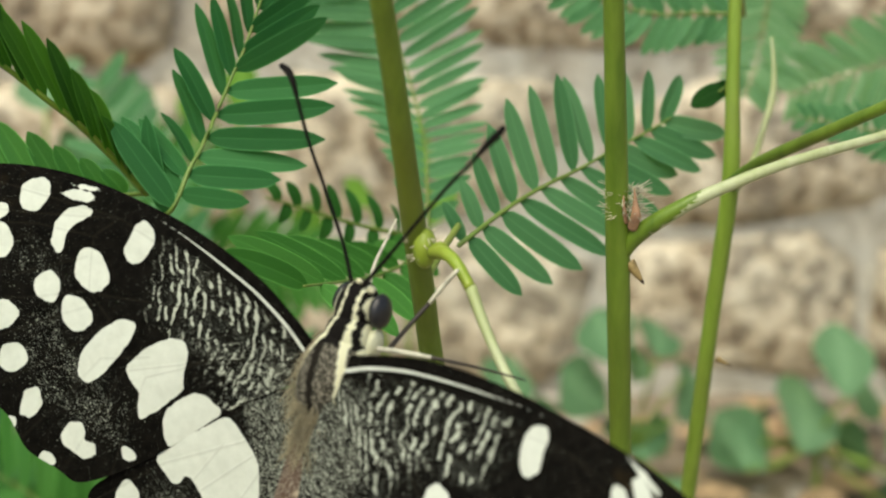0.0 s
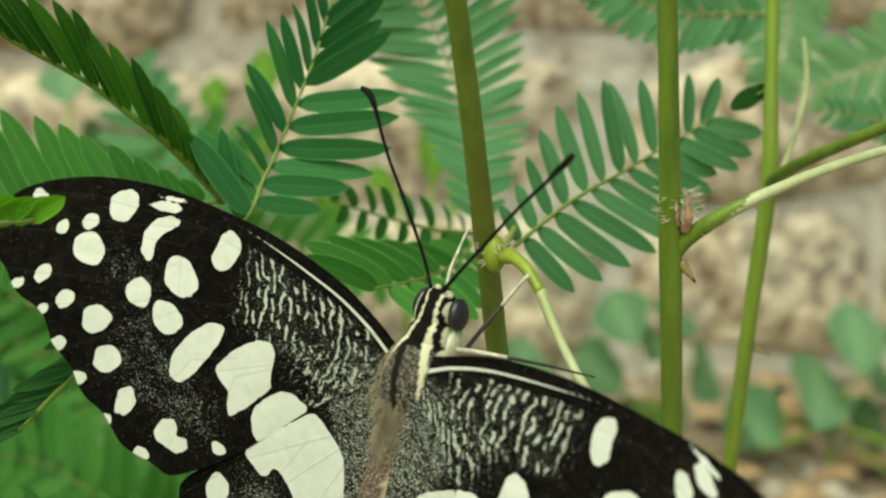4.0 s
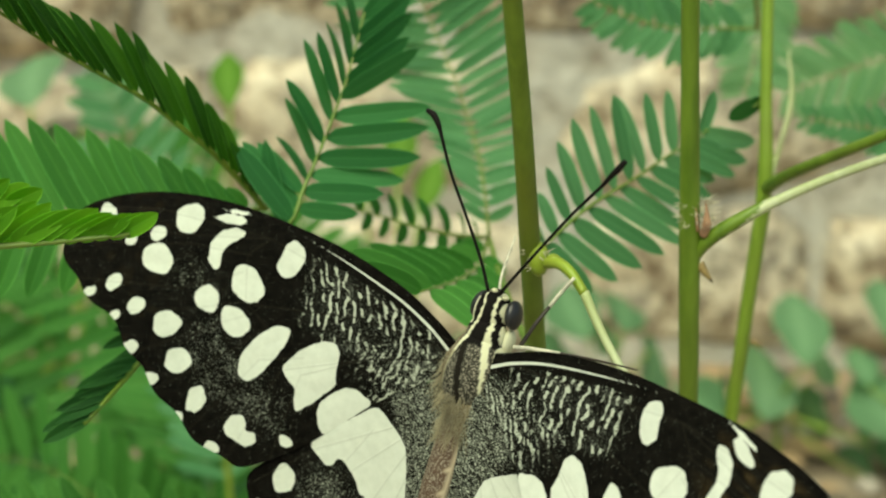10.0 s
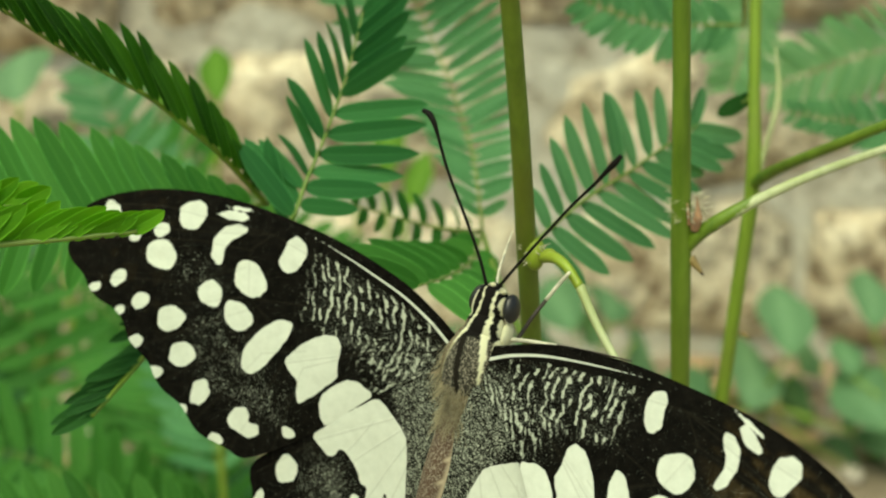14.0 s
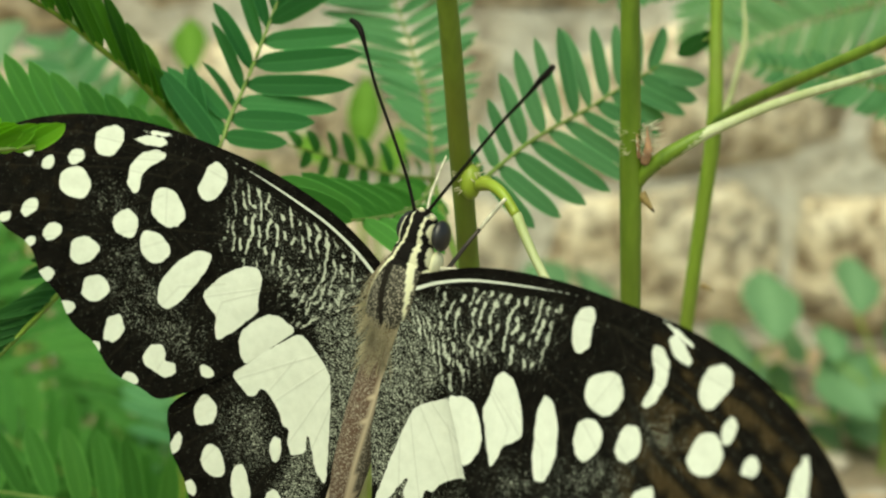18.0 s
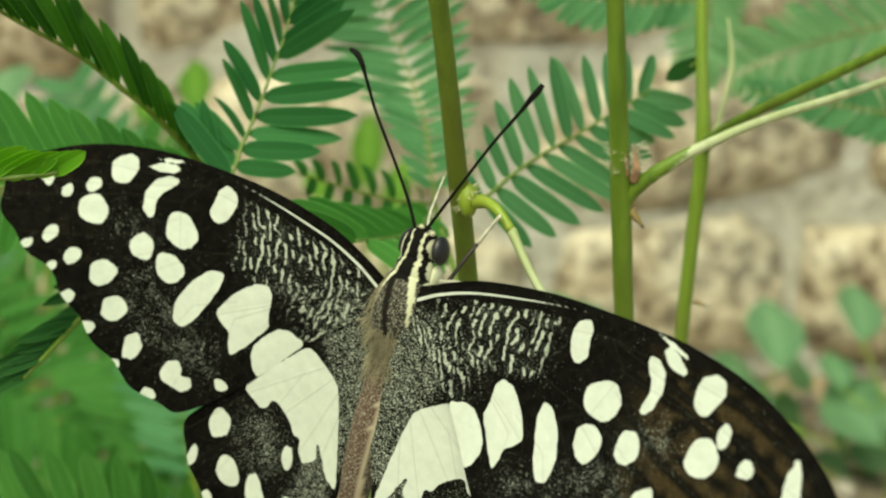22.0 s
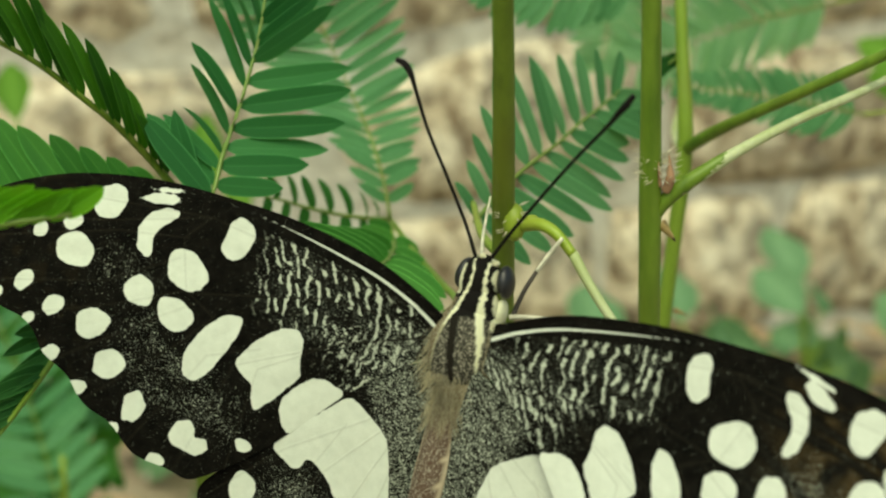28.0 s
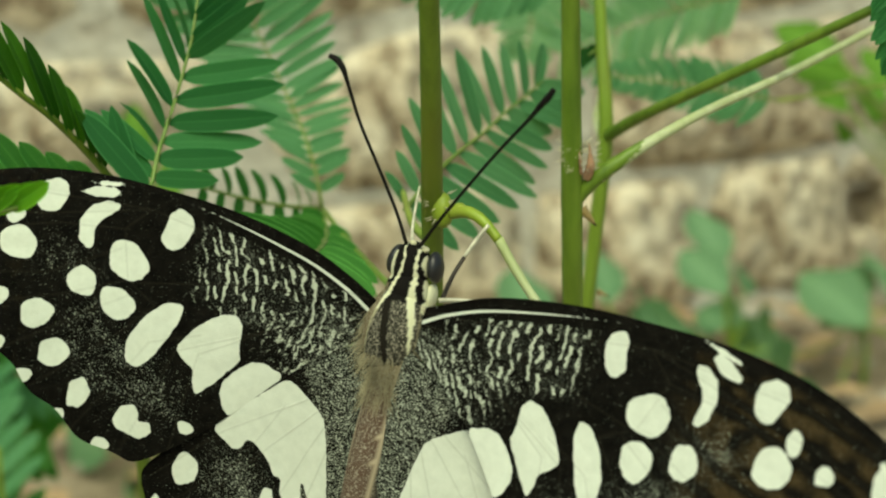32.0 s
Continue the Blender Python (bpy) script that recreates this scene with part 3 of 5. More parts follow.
# green stem with the thorny node
green = plant_at(0.043, 0.227, "mimosa plant with thorny green stem and a pale side branch")
stalk(green, "stem", [(0.043, 0.227, -0.01), (0.030, 0.185, 0.20), (0.0233, 0.1638, 0.3042), (0.0205, 0.1551, 0.3472), (0.0192, 0.1510, 0.3676), (0.0178, 0.1466, 0.3890), (0.0163, 0.142, 0.412), (0.015, 0.138, 0.45), (0.014, 0.136, 0.52)],
      (0.0026, 0.0019, 0.00130, 0.00130, 0.00138, 0.00112, 0.00108, 0.00095, 0.0007), M_STEM_B, "smooth yellow-green stem")
stalk(green, "branch", [(0.0222, 0.1490, 0.3706), (0.0262, 0.1478, 0.3735), (0.0300, 0.1483, 0.3752), (0.0378, 0.1505, 0.3777), (0.055, 0.160, 0.3806), (0.085, 0.178, 0.386), (0.13, 0.205, 0.392)],
      (0.0008, 0.00078, 0.00068, 0.00060, 0.00057, 0.00054, 0.0004), M_SHOOT, "pale yellow-green side branch with a swollen base", 12)
stalk(green, "pulvinus", [(0.0198, 0.1508, 0.3672), (0.0209, 0.1499, 0.3694), (0.0226, 0.1489, 0.3711), (0.0248, 0.1481, 0.3727), (0.0268, 0.1478, 0.3739), (0.0286, 0.1480, 0.3747)], (0.0006, 0.00095, 0.00096, 0.00086, 0.00078, 0.00066), M_STEM_B, "swollen green base of the branch", 14)
stalk(green, "stipule", [(0.0205, 0.1492, 0.3706), (0.0207, 0.1484, 0.3720), (0.0206, 0.1481, 0.3734), (0.0204, 0.1479, 0.3752)], (0.00058, 0.00060, 0.00034, 0.00004), M_STIPULE, "dry reddish-brown stipule", 7)
stalk(green, "stipule", [(0.0198, 0.1492, 0.3712), (0.0195, 0.1486, 0.3726), (0.0193, 0.1485, 0.3744)], (0.00025, 0.00022, 0.00004), M_STIPULE, "dry reddish-brown stipule", 6)
bristles(green, "hairs", (0.0198, 0.1500, 0.3735), (0, 0, 1), 0.0013, 150, 0.0022, M_BRISTLE, 6)
thorn(green, (0.0205, 0.1510, 0.3664), (0.0221, 0.1500, 0.3641), 0.00072)

# lime stem further back, with its branch that swings forward
lime = plant_at(0.021, 0.263, "slender mimosa plant with a lime green stem and a forked branch")
stalk(lime, "stem", [(0.021, 0.263, -0.01), (0.0305, 0.2232, 0.195), (0.0356, 0.2016, 0.301), (0.0379, 0.1918, 0.3495), (0.0390, 0.1885, 0.3690), (0.0390, 0.1898, 0.3850), (0.0392, 0.192, 0.41), (0.0395, 0.196, 0.46), (0.040, 0.20, 0.52)],
      (0.0022, 0.0016, 0.00112, 0.00115, 0.00120, 0.00092, 0.00092, 0.0008, 0.0006), M_STEM_C, "slender lime green stem, bent at its node")
stalk(lime, "branch", [(0.0392, 0.1880, 0.3690), (0.0397, 0.1800, 0.3722), (0.0420, 0.1696, 0.3764), (0.0550, 0.1507, 0.3869), (0.072, 0.126, 0.4007), (0.085, 0.11, 0.412)],
      (0.0010, 0.00095, 0.00080, 0.00068, 0.0005, 0.0004), M_STEM_B, "green side branch", 12)
stalk(lime, "petiole", [(0.0720, 0.1260, 0.4007), (0.0690, 0.1330, 0.4060), (0.0640, 0.1420, 0.4080), (0.0610, 0.1430, 0.4045)], (0.0006, 0.0005, 0.0005, 0.0004), M_BUD, "", 8)
for hang, seed in (([(0.0610, 0.1430, 0.4045), (0.0582, 0.141, 0.3952), (0.0570, 0.139, 0.3884), (0.0578, 0.138, 0.3825)], 61), ([(0.0615, 0.1425, 0.4045), (0.0602, 0.137, 0.4000), (0.0592, 0.135, 0.3930), (0.0580, 0.134, 0.3868), (0.0574, 0.133, 0.3816)], 62)):
    pinna(lime, hang, (-0.2, -0.95, 0.1), 22, 0.0048, 0.0016, M_LEAF_COOL, (48, 48), seed=seed, fold=0.1, profile=(0.8, 1.0, 1.0, 0.8), start=0.1)
thorn(lime, (0.0362, 0.1990, 0.3120), (0.0342, 0.1985, 0.3105), 0.0005)
thorn(lime, (0.0390, 0.1930, 0.3430), (0.0412, 0.1925, 0.3420), 0.0005)
stalk(lime, "petiole", [(0.0393, 0.1935, 0.425), (0.0450, 0.220, 0.402), (0.0509, 0.2406, 0.3894)], (0.0005, 0.0004, 0.0004), M_BUD, "", 7)
pinna(lime, [(0.0509, 0.2406, 0.3894), (0.0435, 0.2410, 0.3896), (0.0351, 0.2414, 0.3896), (0.0267, 0.2424, 0.3920), (0.0200, 0.2430, 0.3950)], FACE, 14, 0.0080, 0.0024, M_LEAF_PALE, (64, 60), seed=21)
stalk(lime, "twig", [(0.0392, 0.1890, 0.3672), (0.0471, 0.2128, 0.3676), (0.0492, 0.2143, 0.3738), (0.0503, 0.2151, 0.3775), (0.0507, 0.2160, 0.3813), (0.0505, 0.2180, 0.3870)], (0.0006, 0.00055, 0.0005, 0.0006, 0.0004, 0.0002), M_SHOOT, "thin pale twig behind the stem", 8)
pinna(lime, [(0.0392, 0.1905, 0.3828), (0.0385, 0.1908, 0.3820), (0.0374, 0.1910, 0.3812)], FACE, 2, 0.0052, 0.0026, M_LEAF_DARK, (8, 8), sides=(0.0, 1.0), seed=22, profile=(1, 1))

# plant behind the butterfly's left wings: three blades from one leaf stalk
rear = plant_at(-0.030, 0.235, "leafy mimosa plant with feathered dark green leaves")
stalk(rear, "stem", [(-0.030, 0.235, -0.01), (-0.032, 0.215, 0.17), (-0.034, 0.198, 0.30), (-0.0350, 0.184, 0.345), (-0.0352, 0.168, 0.367)], (0.0022, 0.0017, 0.0012, 0.0009, 0.0006), M_STEM_B, "green stem")
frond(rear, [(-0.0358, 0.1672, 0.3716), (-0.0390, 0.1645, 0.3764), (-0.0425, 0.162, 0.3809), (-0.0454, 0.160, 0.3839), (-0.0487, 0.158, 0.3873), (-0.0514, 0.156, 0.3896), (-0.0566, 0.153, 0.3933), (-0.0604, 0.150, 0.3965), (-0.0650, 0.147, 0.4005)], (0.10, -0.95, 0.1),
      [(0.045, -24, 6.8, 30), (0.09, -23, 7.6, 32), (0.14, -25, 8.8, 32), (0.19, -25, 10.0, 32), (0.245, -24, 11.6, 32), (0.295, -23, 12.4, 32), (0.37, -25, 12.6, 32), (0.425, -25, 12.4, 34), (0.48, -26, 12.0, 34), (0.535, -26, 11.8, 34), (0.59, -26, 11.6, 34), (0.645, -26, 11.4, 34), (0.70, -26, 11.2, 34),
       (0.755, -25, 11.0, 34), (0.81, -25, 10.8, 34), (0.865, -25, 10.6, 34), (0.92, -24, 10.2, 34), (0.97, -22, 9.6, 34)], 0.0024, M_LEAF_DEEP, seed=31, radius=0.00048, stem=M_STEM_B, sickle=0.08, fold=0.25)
frond(rear, [(-0.0355, 0.1680, 0.3716), (-0.0413, 0.166, 0.3715), (-0.0482, 0.1655, 0.3710), (-0.0581, 0.165, 0.3706), (-0.0655, 0.164, 0.3703), (-0.0728, 0.163, 0.3701), (-0.0793, 0.162, 0.3697), (-0.0850, 0.161, 0.3690)], (0.15, -0.9, 0.3),
      [(0.06, -54, 4.2, 20), (0.105, -62, 5.6, 15), (0.15, -65, 7.4, 10), (0.195, -65, 9.6, 10), (0.245, -64, 11.4, 5), (0.30, -64, 13.0, 0), (0.36, -65, 14.4, 0), (0.42, -66, 15.6, 0), (0.485, -67, 16.4, 0), (0.55, -68, 16.6, 0), (0.615, -69, 16.5, 0), (0.68, -69, 16.2, 0), (0.745, -69, 15.8, 0), (0.81, -69, 15.3, 0), (0.875, -68, 14.8, 0), (0.94, -66, 14.0, 0),
       (0.42, 72, 9.4, 0), (0.50, 71, 9.8, 0), (0.58, 70, 10.0, 0), (0.66, 68, 10.0, 0), (0.74, 66, 9.8, 0), (0.82, 64, 9.5, 0)], 0.0032, M_LEAF_COMB, seed=32, sickle=0.08, fold=0.15)
frond(rear, [(-0.0352, 0.1665, 0.3690), (-0.0321, 0.163, 0.3704), (-0.0302, 0.165, 0.3749), (-0.0290, 0.167, 0.3773), (-0.0272, 0.168, 0.3813), (-0.0260, 0.169, 0.3842), (-0.0251, 0.170, 0.3864), (-0.0240, 0.172, 0.3892), (-0.0226, 0.175, 0.3939), (-0.0212, 0.178, 0.3986)], FACE,
      [(0.54, -66, 13.4, 0), (0.46, -66, 14.2, 0), (0.385, -70, 14.2, 0), (0.32, -71, 13.2, 5), (0.25, -76, 11.0, 5), (0.185, -80, 8.2, 15), (0.61, -37, 13.2, 38), (0.67, -34, 12.3, 42), (0.755, -34, 12.0, 40), (0.84, -32, 11.5, 40), (0.935, -28, 10.8, 40),
       (0.445, 55, 9.9, 46), (0.37, 47, 9.7, 50), (0.525, 39, 11.8, 46), (0.59, 36, 10.4, 54), (0.665, 30, 10.2, 52), (0.755, 25, 9.6, 48), (0.85, 27, 9.2, 48), (0.09, 84, 12.0, 20), (0.14, 70, 12.4, 15), (0.19, 60, 11.8, 15), (0.245, 58, 9.4, 20), (0.30, 57, 7.6, 35)], 0.0029, M_LEAF_COOL, seed=33, sickle=0.1)
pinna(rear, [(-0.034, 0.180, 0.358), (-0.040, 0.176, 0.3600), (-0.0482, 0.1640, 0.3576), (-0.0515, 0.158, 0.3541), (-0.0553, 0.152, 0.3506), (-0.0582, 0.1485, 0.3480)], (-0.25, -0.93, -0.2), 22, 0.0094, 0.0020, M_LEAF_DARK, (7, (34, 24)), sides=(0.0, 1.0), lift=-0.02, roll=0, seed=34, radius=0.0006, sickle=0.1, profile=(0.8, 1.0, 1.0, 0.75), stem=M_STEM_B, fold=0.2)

# a taller plant behind it, seen softly below the left wings
soft = plant_at(-0.075, 0.40, "mimosa plant with soft bright green feathered leaves")
stalk(soft, "stem", [(-0.075, 0.40, -0.01), (-0.072, 0.385, 0.12), (-0.068, 0.37, 0.21), (-0.066, 0.36, 0.27)], (0.0026, 0.002, 0.0014, 0.0008), M_STEM_C, "lime green stem")
for k, (pts, ln, seed) in enumerate((([(-0.070, 0.375, 0.20), (-0.090, 0.378, 0.226), (-0.118, 0.380, 0.228), (-0.150, 0.388, 0.230)], 0.024, 35),
                                     ([(-0.069, 0.372, 0.215), (-0.100, 0.350, 0.252), (-0.122, 0.358, 0.262), (-0.150, 0.365, 0.262), (-0.175, 0.374, 0.258)], 0.024, 36),
                                     ([(-0.070, 0.372, 0.205), (-0.085, 0.42, 0.255), (-0.120, 0.45, 0.285), (-0.168, 0.48, 0.312)], 0.030, 37),
                                     ([(-0.067, 0.365, 0.245), (-0.080, 0.42, 0.275), (-0.098, 0.446, 0.320), (-0.114, 0.462, 0.360)], 0.024, 38),
                                     ([(-0.072, 0.383, 0.14), (-0.092, 0.36, 0.168), (-0.128, 0.37, 0.188), (-0.165, 0.388, 0.200)], 0.028, 39),
                                     ([(-0.071, 0.378, 0.18), (-0.060, 0.36, 0.195), (-0.040, 0.35, 0.196), (-0.020, 0.34, 0.190)], 0.024, 40),
                                     ([(-0.070, 0.374, 0.205), (-0.105, 0.44, 0.240), (-0.150, 0.48, 0.268), (-0.21, 0.51, 0.30)], 0.030, 44))):
    pinna(soft, pts, (0.1, -0.95, 0.25), 20, ln, 0.0055, M_LEAF_PALE if k == 3 else M_FERN, (58, 58), seed=seed)
mass = plant_at(-0.150, 0.56, "bushy mimosa plant with many blurred green leaves")
stalk(mass, "stem", [(-0.150, 0.56, -0.01), (-0.149, 0.555, 0.12), (-0.147, 0.55, 0.24), (-0.146, 0.545, 0.31)], (0.003, 0.0024, 0.0018, 0.0008), M_STEM_C, "lime green stem")
rng = random.Random(77)
for k in range(22):
    z0 = 0.10 + 0.19 * k / 21
    a = rng.uniform(-0.35, 0.45) if k % 2 else math.pi + rng.uniform(-0.4, 0.4)
    reach = rng.uniform(0.07, 0.12)
    root = np.array((-0.149, 0.552, z0))
    d = np.array((math.cos(a), -abs(math.sin(a)) - 0.35, 0.45 + rng.uniform(-0.25, 0.25)))
    pinna(mass, [root, root + d * reach * 0.4, root + d * reach * 0.75 - (0, 0, 0.006), root + d * reach - (0, 0, 0.018)], (0.1, -0.9, 0.4), 15, 0.024, 0.0070, M_FERN if k % 5 else M_LEAF_PALE, (60, 60), seed=80 + k)
pinna(rear, [(-0.0345, 0.203, 0.290), (-0.046, 0.190, 0.305), (-0.058, 0.187, 0.3115), (-0.072, 0.190, 0.3130), (-0.090, 0.197, 0.3125)], (0.1, -0.95, 0.25), 15, 0.0135, 0.0036, M_FERN, (62, 62), seed=45)

# plant close to the lens, only its bright leaf tips reach into view
near = plant_at(-0.098, 0.115, "young mimosa plant with bright yellow-green leaf tips")
stalk(near, "stem", [(-0.098, 0.115, -0.01), (-0.096, 0.118, 0.20), (-0.092, 0.119, 0.345), (-0.088, 0.1195, 0.37)], (0.0018, 0.0014, 0.001, 0.0006), M_STEM_B, "green stem")
pinna(near, [(-0.088, 0.1195, 0.368), (-0.0758, 0.1204, 0.3766), (-0.0643, 0.1211, 0.3772), (-0.0551, 0.1219, 0.3776), (-0.0462, 0.1227, 0.3781)], (0.2, -0.90, -0.2), 22, 0.0078, 0.0025, M_LEAF_BRIGHT, ((50, 26), 8), sides=(1.0, 0.0), lift=0.0, seed=41, fold=0.14, start=0.2, profile=(1.1, 1.1, 1.05, 0.95, 0.55), sickle=0.10, radius=0.0006)
pinna(near, [(-0.088, 0.1215, 0.368), (-0.0724, 0.1238, 0.3796), (-0.0655, 0.1248, 0.3804), (-0.0583, 0.1257, 0.3808)], (0.1, -0.95, -0.2), 15, 0.0078, 0.0025, M_LEAF_BRIGHT, ((50, 30), 10), sides=(1.0, 0.0), seed=42, fold=0.14, profile=(1, 1, 1, 0.5), sickle=0.15)
pinna(near, [(-0.092, 0.119, 0.345), (-0.078, 0.1169, 0.3472), (-0.0668, 0.1196, 0.3588), (-0.0640, 0.124, 0.3708)], (-0.6, -0.7, 0.1), 12, 0.0055, 0.0028, M_LEAF_BRIGHT, (45, 45), seed=43, fold=0.2)

# plant beyond the branches, its blades soft in the distance, two with haze in their colour
far = plant_at(0.240, 0.330, "pale green mimosa plant with long feathered leaves, haze painted in")
stalk(far, "stem", [(0.240, 0.330, -0.01), (0.239, 0.329, 0.20), (0.238, 0.328, 0.38), (0.237, 0.327, 0.47)], (0.0022, 0.0018, 0.0013, 0.0008), M_STEM_C, "lime green stem")
stalk(far, "petiole", [(0.238, 0.328, 0.372), (0.170, 0.312, 0.386), (0.1244, 0.3047, 0.3816)], (0.0007, 0.0005, 0.0004), M_BUD, "", 7)
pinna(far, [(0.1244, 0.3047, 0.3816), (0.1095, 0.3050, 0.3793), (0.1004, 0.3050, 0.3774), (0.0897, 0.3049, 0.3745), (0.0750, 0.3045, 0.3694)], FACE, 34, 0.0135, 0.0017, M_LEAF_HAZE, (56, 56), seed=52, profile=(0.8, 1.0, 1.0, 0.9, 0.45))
stalk(far, "petiole", [(0.238, 0.328, 0.345), (0.165, 0.290, 0.358), (0.1049, 0.2547, 0.3620)], (0.0007, 0.0005, 0.0004), M_BUD, "", 7)
pinna(far, [(0.1049, 0.2547, 0.3620), (0.0921, 0.2562, 0.3650), (0.0787, 0.2575, 0.3677), (0.0662, 0.2587, 0.3698)], FACE, 20, 0.0085, 0.0019, M_LEAF_PALE, (56, 56), seed=51, profile=(0.9, 1.0, 0.7, 0.4))
stalk(far, "petiole", [(0.2372, 0.3273, 0.450), (0.145, 0.318, 0.452), (0.085, 0.314, 0.430), (0.0728, 0.3125, 0.4020)], (0.0007, 0.0005, 0.0004, 0.0004), M_BUD, "", 7)
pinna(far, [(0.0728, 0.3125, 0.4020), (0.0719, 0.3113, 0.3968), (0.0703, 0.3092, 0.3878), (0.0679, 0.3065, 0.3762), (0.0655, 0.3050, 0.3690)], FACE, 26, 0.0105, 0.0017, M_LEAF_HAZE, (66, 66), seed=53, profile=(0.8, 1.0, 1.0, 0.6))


# ---------------------------------------------------------------- weeds and litter at the foot of the wall
def broad_leaf_mesh(mat, wide=0.31):
    verts, faces, rib = [], [], []
    n = 12
    for k in range(n + 1):
        t = k / n
        w = wide * math.sin(math.pi * t ** 1.05) ** 0.85 + 0.005
        for x, f in ((-w, 1), (-w * 0.5, 0.5), (0, 0), (w * 0.5, 0.5), (w, 1)):
            verts.append((x, t, 0.12 * f * w - 0.25 * t * t + 0.015 * math.sin(t * 19 + f * 2)))
            rib.append(0.25 if x == 0 else 0.0)
    for k in range(n):
        for j in range(4):
            a = k * 5 + j
            faces.append((a, a + 1, a + 6, a + 5))
    me = mesh_of("leaf", verts, faces, mat)
    me.attributes.new("rib", "FLOAT", "POINT").data.foreach_set("value", rib)
    return me


BROAD = broad_leaf_mesh(M_WEED)
BROAD_BRIGHT = broad_leaf_mesh(M_WEED_BRIGHT, 0.21)


def weed(x, y, leaves, seed, label, bright=False, size=0.07):
    """A small broad-leaved weed: each leaf stands on its own stalk."""
    rng = random.Random(seed)
    ob = tagged(new("weed"), label, "weed", "weeds below the wall")
    ob.location = (x, y, 0)
    v, f = tube([(0, 0, -0.01), (0.003, 0.0, 0.03), (0.0, 0.002, 0.06)], (0.003, 0.0025, 0.002), 8, 4)
    part("stem", mesh_of("stem", v, f, M_STEM_B), ob)
    many = [q for lx, lz, s, turn, tip in leaves for q in ((lx, lz, s * 0.88, turn, tip), (lx + rng.uniform(-0.025, 0.025), lz + rng.uniform(-0.04, 0.0), s * 0.6, turn + rng.uniform(-80, 80), tip + rng.uniform(0, 35)))]
    for k, (lx, lz, s, turn, tip) in enumerate(many):
        ly = rng.uniform(-0.04, 0.04)
        px, pz, tip = lx - x, lz, tip + 35
        v, f = tube([(0, 0.002, 0.05), (px * 0.5, ly * 0.5, 0.05 + (pz - 0.05) * 0.6), (px, ly, pz)], (0.0016, 0.0012, 0.001), 6, 4)
        part("leaf_stalk", mesh_of("leaf_stalk", v, f, M_STEM_C), ob)
        m = Matrix.Translation((px, ly, pz)) @ pose(0, 0, 0, 0, turn, 0) @ pose(0, 0, 0, 90 - tip, 0, 0) @ Matrix.Diagonal((s * size, s * size, s * size, 1))
        part("leaf", BROAD_BRIGHT if bright else BROAD, ob, m=m)


weed(0.27, 0.97, [(0.250, 0.055, 1.5, 35, 20), (0.310, 0.060, 1.6, 60, 25), (0.285, 0.090, 1.2, 10, 10), (0.330, 0.035, 1.5, 95, 30), (0.235, 0.030, 1.3, -50, 20)], 1, "broad-leaved green weed below the wall")
weed(0.135, 0.95, [(0.120, 0.125, 1.1, -25, 20), (0.150, 0.120, 1.0, 30, 30), (0.115, 0.085, 1.2, -70, 20), (0.165, 0.075, 1.2, 65, 20), (0.140, 0.050, 1.3, 5, 40)], 2, "broad-leaved green weed below the wall")
weed(0.45, 0.95, [(0.440, 0.110, 1.0, -30, 15), (0.455, 0.120, 1.1, 8, 10), (0.470, 0.100, 1.0, 50, 20), (0.425, 0.070, 1.1, -80, 20), (0.480, 0.060, 1.2, 80, 20), (0.50, 0.03, 1.3, 100, 25)], 3, "lobed bright weed below the wall")
weed(0.36, 0.92, [(0.345, 0.110, 1.0, 20, 10), (0.375, 0.085, 1.1, 60, 20), (0.35, 0.045, 1.3, -30, 20), (0.39, 0.03, 1.2, 85, 25)], 4, "broad-leaved green weed below the wall")
weed(0.60, 1.0, [(0.58, 0.06, 1.4, -30, 20), (0.62, 0.07, 1.3, 30, 20), (0.66, 0.03, 1.4, 70, 20), (0.55, 0.02, 1.3, -80, 20)], 5, "broad-leaved green weed below the wall")
weed(0.02, 0.98, [(0.0, 0.05, 1.3, -30, 20), (0.04, 0.06, 1.2, 30, 20), (0.06, 0.03, 1.3, 70, 20), (-0.03, 0.02, 1.3, -80, 20)], 6, "broad-leaved green weed below the wall")
weed(-0.10, 0.60, [(-0.088, 0.330, 0.6, -8, 5), (-0.108, 0.325, 0.5, -20, 10), (-0.070, 0.265, 0.6, 30, 15), (-0.120, 0.28, 0.6, -60, 10)], 7, "tall weed with bright yellow-green young leaves", True)
weed(-0.015, 0.56, [(-0.014, 0.300, 0.55, 6, -25), (-0.006, 0.290, 0.45, 25, -20)], 8, "tall weed with bright yellow-green young leaves", True)
weed(-0.21, 0.70, [(-0.20, 0.320, 1.0, -20, 20), (-0.17, 0.315, 0.9, 40, 20), (-0.235, 0.30, 1.0, -70, 20), (-0.19, 0.27, 1.1, 70, 20), (-0.22, 0.24, 1.2, -50, 20)], 9, "tall weed with soft green leaves")
weed(0.480, 0.544, [(0.305, 0.330, 0.7, -40, 15), (0.316, 0.314, 0.7, -15, 10), (0.326, 0.318, 0.7, -60, 20), (0.320, 0.300, 0.7, 30, 20), (0.335, 0.290, 0.7, 60, 20)], 10, "tall weed with bright yellow-green young leaves", True)


def scatter(name, label, count, seed, mat, size, shape, where):
    rng = random.Random(seed)
    pieces = []
    for _ in range(count):
        x, y = where(rng)
        pieces.append(shape(rng, x, y, size * rng.uniform(0.5, 1.3)))
    v, f = joined(pieces)
    tagged(new(name, mesh_of(name, v, f, mat)), label, name.replace("_", " "), kind="stuff")


